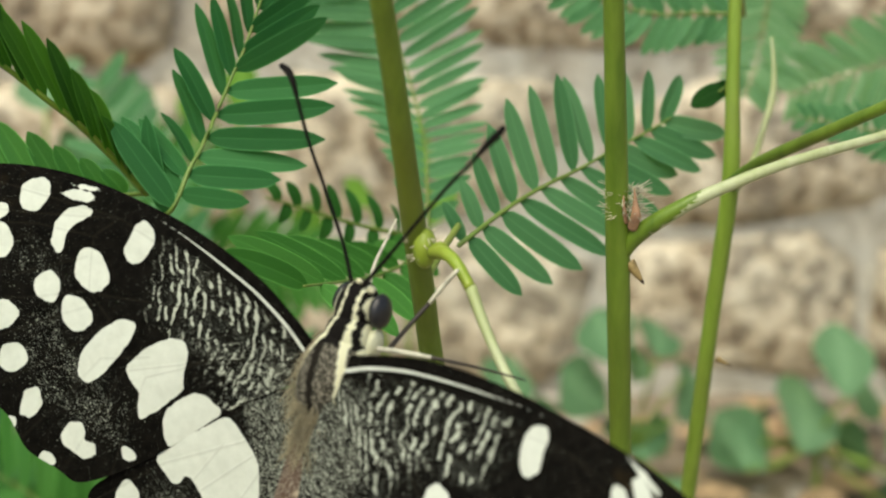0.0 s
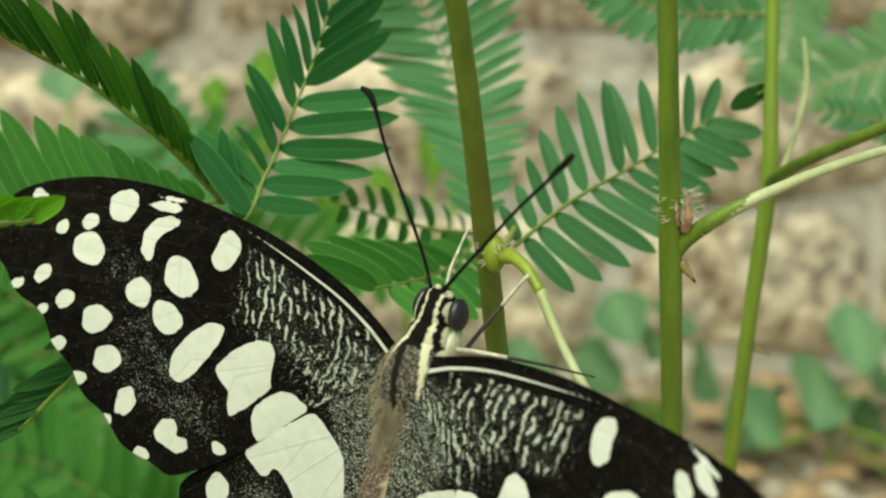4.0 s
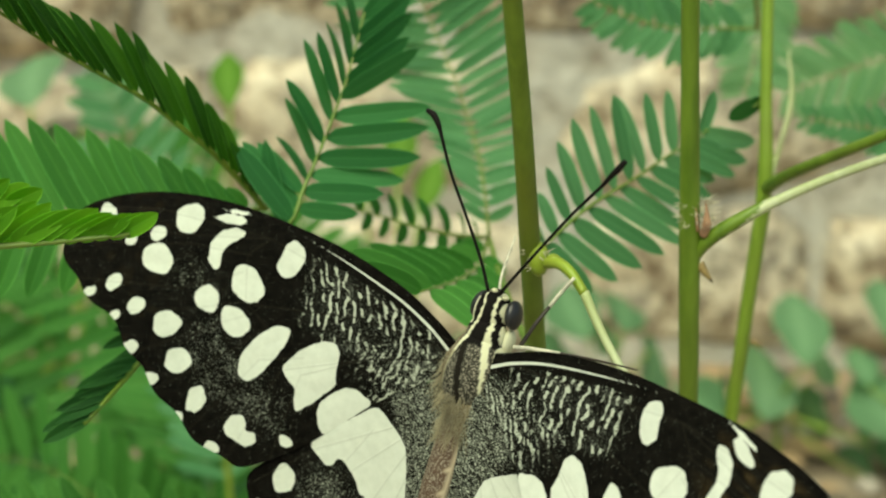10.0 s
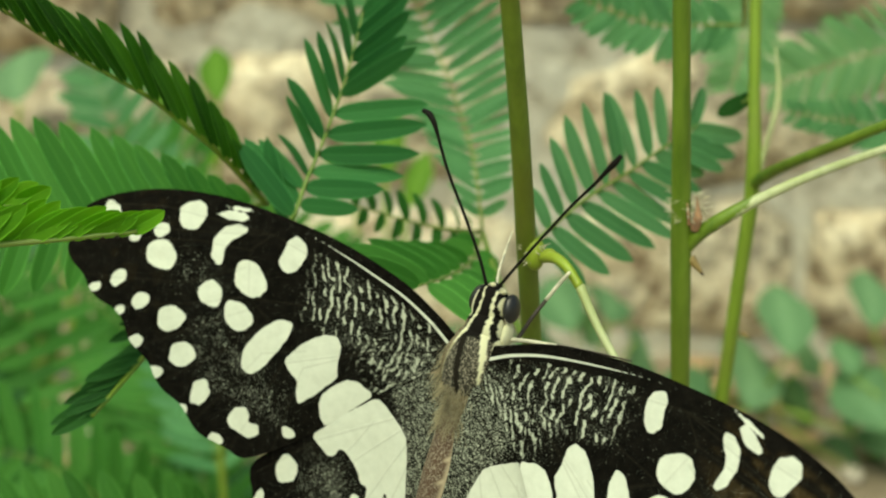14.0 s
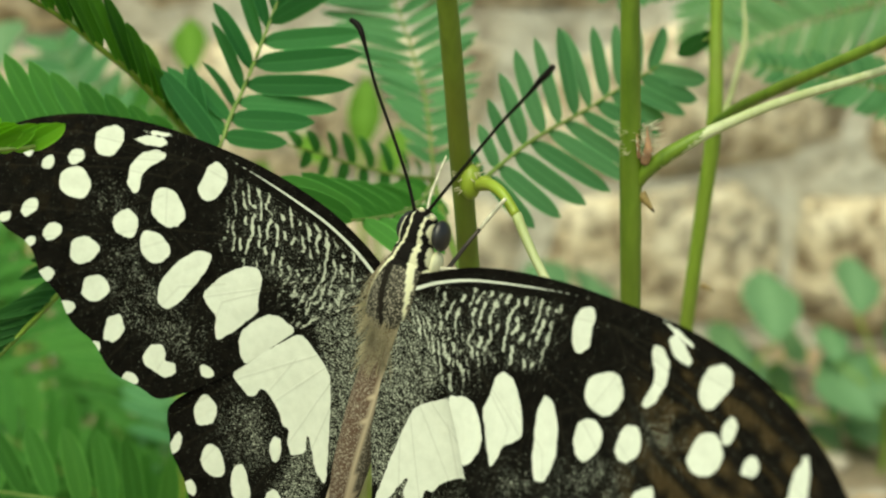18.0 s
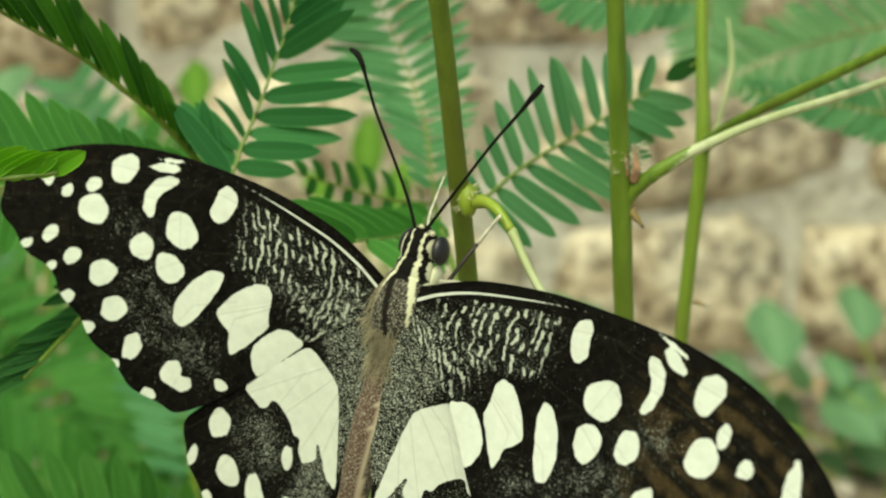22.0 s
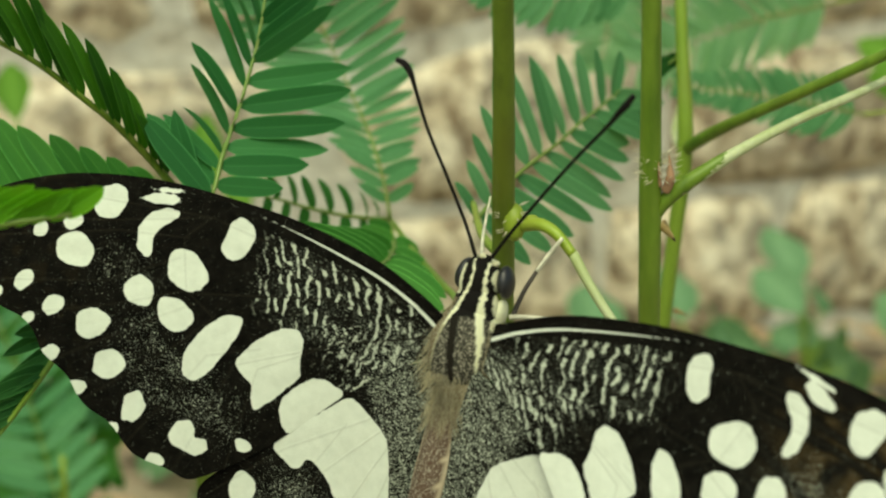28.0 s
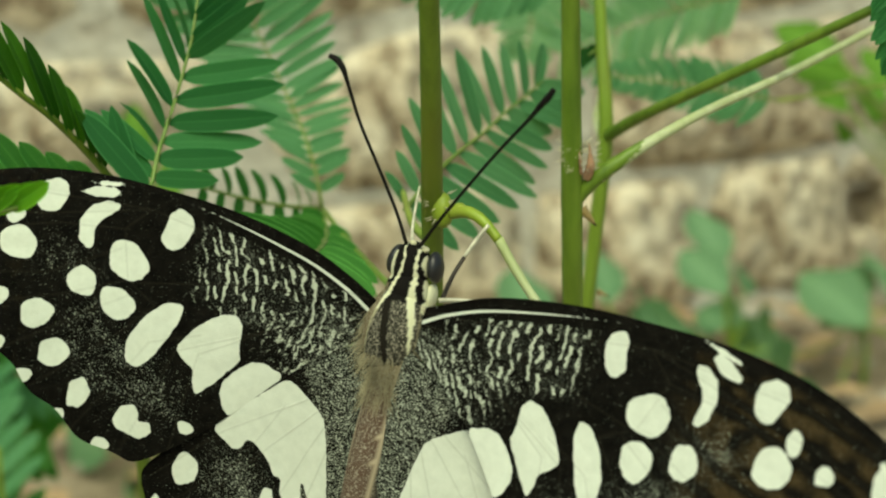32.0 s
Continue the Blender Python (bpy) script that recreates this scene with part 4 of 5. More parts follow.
def dry_leaf(rng, x, y, s):
    a, c = rng.uniform(0, 6.28), rng.uniform(-0.3, 0.5)
    out = []
    for k in range(6):
        t = k / 5
        w = 0.35 * s * math.sin(math.pi * min(1, t + 0.04)) + 0.0006
        for q in (-1, 0, 1):
            lx, ly, lz = q * w, (t - 0.5) * s, 0.012 + c * s * (t - 0.5) ** 2 + abs(q) * 0.2 * w
            out.append((x + lx * math.cos(a) - ly * math.sin(a), y + lx * math.sin(a) + ly * math.cos(a), lz))
    return out, [(k * 3 + j, k * 3 + j + 1, k * 3 + j + 4, k * 3 + j + 3) for k in range(5) for j in range(2)]


def pebble(rng, x, y, s):
    return ball((x, y, s * 0.2), (s * rng.uniform(0.4, 0.7), s * rng.uniform(0.3, 0.6), s * rng.uniform(0.25, 0.4)), 5, 8)


scatter("leaf_litter", "dry brown fallen leaves on the ground", 380, 8, M_LITTER, 0.045, dry_leaf, lambda r: (r.uniform(-0.8, 1.1), r.uniform(0.35, 1.22)))
scatter("pebbles", "small weathered stones scattered on the ground", 420, 9, M_PEBBLE, 0.018, pebble, lambda r: (r.uniform(-0.8, 1.1), r.uniform(0.35, 1.24)))


# ---------------------------------------------------------------- the butterfly, in its own space: x to its right, y to its head, z up from its back
BODY = Matrix(((0.775, 0.290, -0.561, -0.0102), (-0.617, 0.156, -0.771, 0.1226), (-0.136, 0.944, 0.300, 0.3644), (0, 0, 0, 1)))
fly = tagged(new("butterfly"), "black and cream swallowtail butterfly, wings spread, on a mimosa stem", "butterfly")
fly.matrix_basis = Matrix.LocRotScale(BODY.to_translation(), BODY.to_quaternion(), None)

# markings of the left forewing, millimetres from the wing root: outwards, forwards
FORE_EDGE = [(3.2, 0.2), (6.1, 1.9), (11.2, 4.1), (19.9, 6.1), (28.6, 7.0), (37.3, 7.3), (45.6, 6.4), (51.6, 4.5), (55.6, 2.0), (57.2, -0.6)]
FORE_BACK = [(3.2, -3.4), (7.8, -6.5), (12.5, -10.1), (19.5, -17.0), (26.2, -22.2), (29.2, -22.5), (33.0, -21.1), (37.2, -18.2), (42.3, -14.3), (46.1, -10.9), (51.9, -7.8), (55.3, -5.0), (57.2, -0.6)]
FORE_SHAPES = [
    [(29.8, -12.0), (29.9, -9.6), (28.4, -6.8), (26.2, -4.8), (24.5, -4.7), (24.5, -6.7), (25.9, -9.1), (26.9, -11.1), (28.3, -12.5)],
    [(24.6, -9.4), (22.9, -7.1), (21.3, -5.7), (20.0, -4.9), (18.3, -4.7), (17.5, -5.7), (17.7, -7.9), (17.4, -9.3), (18.8, -11.0), (20.2, -12.6), (21.8, -14.1), (22.3, -13.0), (22.3, -11.3), (23.6, -10.6)],
    [(19.1, -12.0), (17.5, -10.2), (16.2, -9.3), (14.6, -9.1), (12.6, -9.9), (14.0, -12.0), (16.1, -14.4), (18.0, -15.6), (18.9, -14.6), (19.3, -13.2)],
    [(28.4, 1.7), (27.9, 3.5), (27.8, 4.7), (26.7, 5.3), (25.1, 4.7), (24.7, 3.3), (25.3, 1.8), (26.3, 0.8), (27.6, 0.8)],
    [(37.4, -0.3), (38.0, 1.8), (37.2, 3.6), (35.4, 4.6), (33.8, 4.5), (33.9, 3.8), (35.2, 2.7), (36.0, 1.4), (35.7, -0.6), (36.3, -1.0)],
    [(30.1, -18.4), (29.4, -17.0), (28.1, -16.5), (27.5, -17.3), (27.4, -18.2), (26.2, -18.2), (25.9, -19.3), (27.0, -20.2), (28.4, -19.9), (29.6, -19.4)],
]
# round spots: centre, radii, turn
FORE_SPOTS = [(31.4, -1.4, 2.5, 1.9, 20), (41.9, 4.0, 2.0, 1.8, 0), (36.1, 5.4, 2.0, 0.62, -8), (35.6, 6.45, 1.9, 0.26, -6), (44.0, -1.8, 2.1, 1.8, 0), (45.2, 1.1, 0.95, 1.05, 0),
              (48.2, -6.1, 0.9, 1.1, 20), (44.4, -8.0, 1.15, 1.0, -25), (40.0, -8.9, 1.75, 1.6, 0), (36.0, -4.5, 1.6, 1.6, 0), (31.7, -6.1, 2.0, 1.7, 30), (37.3, -12.7, 1.6, 1.55, 0), (34.0, -16.5, 1.2, 1.6, 20),
              (22.5, -17.9, 0.8, 0.7, 0), (43.4, -12.9, 0.75, 1.1, 40), (40.1, -16.0, 0.85, 1.2, 45), (35.8, -19.4, 0.75, 0.95, 50), (31.0, -21.5, 0.95, 0.7, 20), (46.6, -10.0, 0.6, 0.85, 40), (50.6, -8.0, 0.55, 0.75, 40),
              (52.3, 1.2, 0.9, 2.2, -45), (48.3, -0.5, 0.8, 0.85, 0)]
FORE_VEINS = [[(4, -2.2), (14, -5.2), (22, -9.6), (24.2, -21.6)], [(14, -5.2), (24.5, -9.8), (29, -22)], [(22, -7.5), (27.5, -9.5), (34, -20.3)], [(27.5, -5.5), (30.7, -9), (39, -16.8)],
              [(29.8, -4.5), (33.8, -7), (43, -13.6)], [(31, -3.4), (38, -6.4), (48, -9.8)], [(32.5, -0.2), (40, -4.4), (53, -7)], [(32, 2), (40, 1.2), (56, -3)], [(30, 4.6), (42, 1.9), (56.5, -0.8)],
              [(4, 0), (18, 2.4), (30, 4.6), (46, 4.0), (54, 2.2)], [(4, -1.2), (16, -1.0), (30, -3.5)], [(30, 4.6), (32.6, 2), (31, -3.4), (27.5, -5.6)]]
HIND_EDGE = [(2.2, -3.2), (9.0, -6.8), (16.0, -12.0), (22.5, -17.6), (27.5, -21.4), (29.9, -23.8), (30.0, -25.6)]
HIND_BACK = [(2.2, -3.6), (3.6, -10.0), (4.6, -17.0), (5.4, -25.0), (6.6, -31.5), (9.5, -36.5), (14.0, -39.0), (19.0, -38.2), (22.8, -35.6), (25.8, -32.6), (28.2, -29.4), (30.0, -25.6)]
HIND_SHAPES = [[(21.7, -17.4), (17.2, -13.6), (13.2, -10.6), (11.9, -10.3), (8.6, -12.6), (7.5, -13.8), (7.0, -16.8), (6.4, -21.0), (5.9, -25.7), (7.6, -24.6), (9.0, -21.4), (9.5, -21.0), (9.4, -23.0), (11.3, -24.0), (12.0, -22.8), (12.2, -21.1), (13.1, -21.0), (13.9, -19.5), (16.5, -17.5), (18.2, -19.4)]]
HIND_SPOTS = [(13.6, -23.9, 0.8, 1.5, 0), (24.5, -22.7, 1.5, 2.0, 25), (22.4, -28.1, 1.9, 1.7, 20), (17.9, -29.6, 1.5, 2.3, -10), (28.3, -27.9, 0.7, 1.5, 20), (12.6, -30.5, 1.4, 1.9, 0), (25.2, -32.2, 0.9, 0.9, 0), (20.0, -36.0, 1.3, 0.8, 0), (8.6, -30.5, 1.0, 1.8, 0)]
HIND_VEINS = [[(3, -6), (10, -12), (20, -17.5), (29, -24.5)], [(8, -12.5), (14, -18), (22, -26), (26, -31.5)], [(7, -13.5), (11, -21), (16, -30), (19, -37.5)], [(6, -14), (8.5, -22), (10.5, -30), (12, -37.6)], [(12.5, -13), (17.2, -20), (27.5, -28)]]


def value_noise(x, y, seed):
    """Smooth noise 0 to 1 on arrays."""
    def corner(i, j):
        h = np.sin(i * 127.1 + j * 311.7 + seed * 74.7) * 43758.5453
        return h - np.floor(h)
    i, j = np.floor(x), np.floor(y)
    u, v = x - i, y - j
    u, v = u * u * (3 - 2 * u), v * v * (3 - 2 * v)
    return (corner(i, j) * (1 - u) + corner(i + 1, j) * u) * (1 - v) + (corner(i, j + 1) * (1 - u) + corner(i + 1, j + 1) * u) * v


def to_segments(p, line):
    """Distance from points to an open polyline."""
    best = np.full(len(p), 1e9)
    for a, b_ in zip(line[:-1], line[1:]):
        a, b_ = np.array(a), np.array(b_)
        d = b_ - a
        t = np.clip(((p - a) @ d) / (d @ d), 0, 1)
        best = np.minimum(best, np.hypot(*(p - a - t[:, None] * d).T))
    return best


def rounded(poly, times=2):
    q = np.array(poly, float)
    for _ in range(times):
        n = np.roll(q, -1, 0)
        q = np.stack([0.85 * q + 0.15 * n, 0.15 * q + 0.85 * n], 1).reshape(-1, 2)
    return q


def to_shape(p, poly):
    """Signed distance to a closed shape, negative inside."""
    q = rounded(poly)
    d = to_segments(p, np.vstack([q, q[:1]]))
    inside = np.zeros(len(p), bool)
    for a, b_ in zip(q, np.roll(q, -1, 0)):
        cross = (a[1] > p[:, 1]) != (b_[1] > p[:, 1])
        x = (b_[0] - a[0]) * (p[:, 1] - a[1]) / (b_[1] - a[1] + 1e-12) + a[0]
        inside ^= cross & (p[:, 0] < x)
    return np.where(inside, -d, d)


def to_spot(p, spot):
    x, y, rx, ry, turn = spot
    c, s = math.cos(radians(turn)), math.sin(radians(turn))
    d = p - (x, y)
    u, v = (d[:, 0] * c + d[:, 1] * s) / rx, (-d[:, 0] * s + d[:, 1] * c) / ry
    th = np.arctan2(v, u)
    r = np.hypot(u, v) * (1 - 0.065 * np.sin(2 * th + x * 7) - 0.045 * np.sin(3 * th + y * 5) - 0.025 * np.sin(5 * th + x * 3))
    return (r - 1) * min(rx, ry)


def ease(x, lo, hi):
    t = np.clip((x - lo) / (hi - lo), 0, 1)
    return t * t * (3 - 2 * t)


def along(points, n):
    line = smooth_line(points, 24)
    s = np.r_[0, np.cumsum(np.hypot(*np.diff(line, axis=0).T))]
    q = np.linspace(0, s[-1], n)
    return np.stack([np.interp(q, s, line[:, k]) for k in range(2)], 1)


def wing(name, side, edge, back, shapes, spots, veins, surface, place, nu, nv, hind, label):
    """One wing: a fine sheet between its two edges, with raised veins and the pigment of its markings."""
    e, k = along(edge, nu), along(back, nu)
    scallop = 0.28 * np.sin(np.linspace(0, 1, nu) * (62 if not hind else 48)) * ease(np.linspace(0, 1, nu), 0.42, 0.5) * (1 - ease(np.linspace(0, 1, nu), 0.93, 1.0))
    nrm = np.gradient(k, axis=0)[:, ::-1] * (1, -1)
    nrm /= np.linalg.norm(nrm, axis=1)[:, None] + 1e-9
    k = k + nrm * scallop[:, None]
    v = np.linspace(0, 1, nv)
    p = (e[:, None, :] * (1 - v)[None, :, None] + k[:, None, :] * v[None, :, None]).reshape(-1, 2)
    vein = np.full(len(p), 1e9)
    for line in veins:
        vein = np.minimum(vein, to_segments(p, line))
    ridge = np.exp(-(vein / 0.085) ** 2)
    sd = np.full(len(p), 1e9)
    for s in shapes:
        sd = np.minimum(sd, to_shape(p, s))
    for s in spots:
        sd = np.minimum(sd, to_spot(p, s))
    a, b_ = p[:, 0], p[:, 1]
    wav = (value_noise(a * 1.6, b_ * 1.6, 3) - 0.5) * 0.16 + (value_noise(a * 6, b_ * 6, 4) - 0.5) * 0.10
    cream = np.clip(0.5 - (sd + wav) / 0.30, 0, 1)
    seed = 5 if side < 0 else 9
    n1, n2, n3 = value_noise(a * 0.9, b_ * 0.9, seed), value_noise(a * 2.6, b_ * 2.6, seed + 1), value_noise(a * 0.35, b_ * 0.35, seed + 2)
    margin = ease(np.hypot(a, b_), 30, 36)
    if not hind:
        # pale line along the front edge
        costa = to_segments(p, smooth_line([(4.0, -1.0), (6.8, 0.75), (11.6, 2.75), (20.0, 4.9), (27, 6.15), (36, 6.85)], 5))
        cream = np.maximum(cream, np.clip(0.5 - (costa - np.interp(a, (3, 6, 12, 18, 24, 32, 36), (0.20, 0.19, 0.13, 0.08, 0.02, -0.03, -0.2))) / 0.2, 0, 1))
        # broken pale bars across the cell
        run = (a * 0.98 - b_ * (0.10 if side < 0 else -0.16) - 0.035 * (b_ + 1.5) ** 2 + 0.8 * n1 + 0.30 * n2) / 1.10
        bars = np.cos(2 * math.pi * (run - np.floor(run) - 0.5))
        dash = value_noise(np.floor(run) * 3.7 + 0.4, (b_ - 0.32 * a) * 1.35, seed + 4)
        tier = ease(b_ + 0.10 * a, -3.4, -0.4)
        top = np.interp(a, (5, 11, 20, 27), (0.0, 2.0, 4.1, 5.2))
        low = np.interp(a, (5, 12, 18, 26), (-4.8, -6.8, -5.4, -3.4)) + (0 if side < 0 else 1.2)
        inside = ease(b_, low - 0.6, low + 0.6) * (1 - ease(b_, top - 0.5, top)) * ease(a, 4.5, 6.5 if side < 0 else 9.5) * (1 - ease(a, 21.0, 26.0))
        fine = value_noise(a * 6.5, b_ * 6.5, seed + 8)
        mark = np.clip((bars - 0.38 - 0.25 * (1 - tier)) * 2.6, 0, 1) * (0.7 + 0.6 * fine) * ease(dash, 0.30 + 0.12 * (1 - tier), 0.50) * (0.60 + 0.65 * tier)
        dust = inside * np.clip(mark + (n2 - 0.5) * 0.55 + 0.20 * (1 - tier), 0.12 + 0.18 * n1, 1.15) * np.interp(a, (8, 18, 26), (0.85, 1.0, 0.7))
        # short streaks between the bars and the dusted base
        streak = value_noise(run * 2.6, (b_ - 0.32 * a) * 2.0, seed + 6)
        field = (1 - ease(a - 0.55 * (b_ + 6), 12.0, 19.0)) * ease(a, 4, 6) * (1 - ease(b_, -4.5, -2.0))
        slant = (a * 0.82 + b_ * 0.50 + 0.75 * n1 + 0.35 * n2) / 0.82
        short = value_noise(np.floor(slant) * 2.9 + 0.7, (b_ - 0.9 * a) * 1.5, seed + 5)
        dashes = np.clip((np.cos(2 * math.pi * (slant - np.floor(slant) - 0.5)) - 0.15) * 2.2, 0, 1) * ease(short, 0.28, 0.50)
        dust = np.maximum(dust, field * (0.07 + 0.20 * ease(streak, 0.35, 0.85) + 0.62 * dashes))
        # evenly dusted base of the wing and faint dust between the outer spots
        root = (1 - ease(a + 0.35 * b_, 5.5, 11.5)) * ease(-b_ + 0.2 * a, 1.0, 4.0)
        dust = np.maximum(dust, root * (0.24 + 0.22 * n2 + 0.22 * dashes))
        cloud = (np.exp(-(((a - 26) / 5) ** 2 + ((b_ + 15) / 4) ** 2)) + np.exp(-(((a - 35) / 4) ** 2 + ((b_ + 8.8) / 3.5) ** 2)) + np.exp(-(((a - 38.5) / 4) ** 2 + ((b_ + 2.5) / 2.5) ** 2)) + np.exp(-(((a - 32) / 4) ** 2 + ((b_ + 12.5) / 3) ** 2)))
        dust = np.maximum(dust, np.clip(cloud, 0, 1) * (0.06 + 0.16 * n2 + 0.14 * ease(n1, 0.35, 0.7)))
        # right wing: sheen from the light's angle, painted brown towards the tip
        brown = (ease(a + b_ * 0.2, 32, 41) * (1 - ease(a, 51, 55)) * ease(n1 * 0.7 + n3 * 0.5, 0.3, 0.8) * ease(vein, 0.15, 0.9) * ease(to_segments(p, e[::6]), 0.7, 2.2)) if side > 0 else 0.12 * ease(n1, 0.5, 0.9) * ease(a, 38, 44)
    else:
        root = (1 - ease(a + 0.28 * b_, 3.0, 7.5)) + (1 - ease(np.hypot(a - 2, b_ + 3), 9, 13))
        dust = np.clip(root, 0, 1) * (0.31 + 0.20 * n2)
        cloud = np.exp(-(((a - 18) / 5) ** 2 + ((b_ + 23) / 4.5) ** 2))
        dust = np.maximum(dust, cloud * (0.26 + 0.25 * n1))
        brown = 0 * a
    bare = to_segments(p, np.vstack([k[nu // 3:]]))
    dust = dust * ease(bare, 0.3, 2.0) * (1 - ridge * 0.5)
    w = surface(*place(a, b_))
    w = w + 0.045 * ridge + 0.10 * (n3 - 0.5) + 0.12 * np.sin(vein * 1.6) * ease(a, 8, 20) * 0.4
    x, y = place(a, b_)
    verts = np.stack([side * x, y, w], 1) * MM
    idx = np.arange(nu * nv).reshape(nu, nv)
    quads = np.stack([idx[:-1, :-1], idx[1:, :-1], idx[1:, 1:], idx[:-1, 1:]], -1).reshape(-1, 4)
    if side < 0:
        quads = quads[:, ::-1]
    # thin underside on a coarser net
    step_u, step_v = np.unique(np.r_[np.arange(0, nu, 5), nu - 1]), np.unique(np.r_[np.arange(0, nv, 5), nv - 1])
    under = idx[np.ix_(step_u, step_v)]
    low_v = verts[under.reshape(-1)] - (0, 0, 0.00012)
    j = np.arange(under.size).reshape(under.shape) + len(verts)
    q2 = np.stack([j[:-1, :-1], j[:-1, 1:], j[1:, 1:], j[1:, :-1]], -1).reshape(-1, 4)
    if side < 0:
        q2 = q2[:, ::-1]
    me = bpy.data.meshes.new(name)
    me.from_pydata(np.vstack([verts, low_v]).tolist(), [], quads.tolist() + q2.tolist())
    me.materials.append(M_WING)
    me.polygons.foreach_set("use_smooth", [True] * len(me.polygons))
    col = np.stack([cream, dust, brown, np.clip(ridge * 0.9, 0, 1)], 1)
    col = np.vstack([col, col[under.reshape(-1)]])
    me.attributes.new("pigment", "FLOAT_COLOR", "POINT").data.foreach_set("color", col.astype(np.float32).reshape(-1))
    return part(name, me, fly, label)


def bent(c):
    return lambda a, b_: c[0] + c[1] * a + c[2] * b_ + (c[3] * a * a + c[4] * a * b_ + c[5] * b_ * b_) / 50


def right_place(a, b_):
    c, s = 0.935 * math.cos(radians(-7.0)), 0.935 * math.sin(radians(-7.0))
    tip = np.maximum(a - 47, 0) / 10
    return -0.71 + a * c - b_ * s - 0.8 * np.exp(-((a - 28) / 7) ** 2) + 2.9 * tip, 0.43 + a * s + b_ * c - 1.5 * tip


def slimmer(shape, k, m):
    """A mark drawn in outwards and drawn out along the wing's depth, about its middle."""
    q = np.array(shape, float)
    return ((q - q.mean(0)) * (k, m) + q.mean(0)).tolist()


# the marks of the other forewing are slimmer and longer
RIGHT_SHAPES = [slimmer(q, *k) for q, k in zip(FORE_SHAPES, ((0.86, 1.02), (0.94, 1.0), (1.0, 1.0), (0.82, 1.05), (0.68, 1.06), (1.0, 1.0)))]
RIGHT_SPOTS = [(x + 0.2, y - 0.25, rx * 0.80, ry * 1.16, 0) for x, y, rx, ry, turn in FORE_SPOTS if (x, y) not in ((36.1, 5.4), (52.3, 1.2), (35.6, 6.45))] + [(37.2, 5.2, 1.6, 0.72, -26), (36.4, 6.55, 2.0, 0.26, -14), (52.6, -0.4, 0.75, 3.0, 12)]


LEFT_SHEET = bent((-1.0, 0.0187, 0.314, 0.1113, -0.563, -0.1683))
RIGHT_SHEET = bent((0.889, -0.0164, 0.1641, 0.1806, -0.3995, 0.2138))
same_place = lambda a, b_: (a, b_)


def tucked_place(a, b_):
    rise = 0.16 * np.maximum(a - 9, 0)
    return a - 0.896 * rise, b_ + 0.098 * rise


def tucked_sheet(x, y):
    rise = 0.16 * np.maximum((x - 9) / 0.857, 0)
    return -1.5 + 0.02 * (x + 0.896 * rise) + 0.20 * (y - 0.098 * rise) + rise


lf = wing("forewing", -1, FORE_EDGE, FORE_BACK, FORE_SHAPES, FORE_SPOTS, FORE_VEINS, LEFT_SHEET, same_place, 380, 210, False, "black forewing with cream spots and fine pale barring")
rf = wing("forewing", 1, [(4.0, 0.7)] + FORE_EDGE[2:], [(4.0, -4.2)] + FORE_BACK[1:], RIGHT_SHAPES, RIGHT_SPOTS, FORE_VEINS, RIGHT_SHEET, right_place, 380, 210, False, "black forewing with cream spots, brown sheen painted towards its tip")
lh = wing("hindwing", -1, [(2.6, -4.0)] + HIND_EDGE[1:], [(2.6, -4.8), (2.9, -10.0), (3.8, -17.0)] + HIND_BACK[3:], HIND_SHAPES, HIND_SPOTS, HIND_VEINS, tucked_sheet, tucked_place, 220, 170, True, "black hindwing with a broad cream band")
rh = wing("hindwing", 1, [(3.4, -4.6)] + HIND_EDGE[1:], [(2.8, -5.4), (2.5, -10.0), (2.5, -17.0)] + HIND_BACK[3:], HIND_SHAPES, HIND_SPOTS, HIND_VEINS, lambda a, b_: 0.2 + 0.03 * a + 0.13 * b_, right_place, 220, 170, True, "black hindwing with a broad cream band")


CREAM, SOOT, GREY, BROWN, FLANK = (0.72, 0.72, 0.50), (0.007, 0.006, 0.005), (0.034, 0.033, 0.024), (0.105, 0.068, 0.048), (0.09, 0.08, 0.058)
COLLAR = (0.16, 0.13, 0.075)
SPECKLED = (GREY, BROWN, FLANK, COLLAR)


def painted(me, colour):
    co = np.empty(len(me.vertices) * 3)
    me.vertices.foreach_get("co", co)
    co = co.reshape(-1, 3) / MM
    rgb = np.array([(*q, 1.0 if q in SPECKLED else 0.0) for q in (colour(*c) for c in co)], np.float32)
    me.attributes.new("pigment", "FLOAT_COLOR", "POINT").data.foreach_set("color", rgb.reshape(-1))
    return me



def ragged(x, y):
    return 0.16 * noise.noise(Vector((x * 2.2, y * 2.6, 1.0)))


# the two cream stripes over head and thorax, and the pale bands beside the eyes: place and half width along y
STRIPE_Y = (-5.5, -4.6, -2.6, -1.1, 0.2, 1.15, 2.7, 3.9, 5.0, 6.1)
LEFT_X, LEFT_W = (-3.50, -3.43, -3.15, -2.85, -2.42, -2.05, -1.58, -1.22, -1.12, -1.50), (0.06, 0.09, 0.12, 0.16, 0.20, 0.29, 0.21, 0.16, 0.13, 0.12)
RIGHT_X, RIGHT_W = (1.40, 1.44, 1.42, 1.20, 0.74, 0.45, 0.38, 0.16, 0.11, 0.03), (0.04, 0.09, 0.21, 0.33, 0.34, 0.42, 0.24, 0.18, 0.14, 0.17)


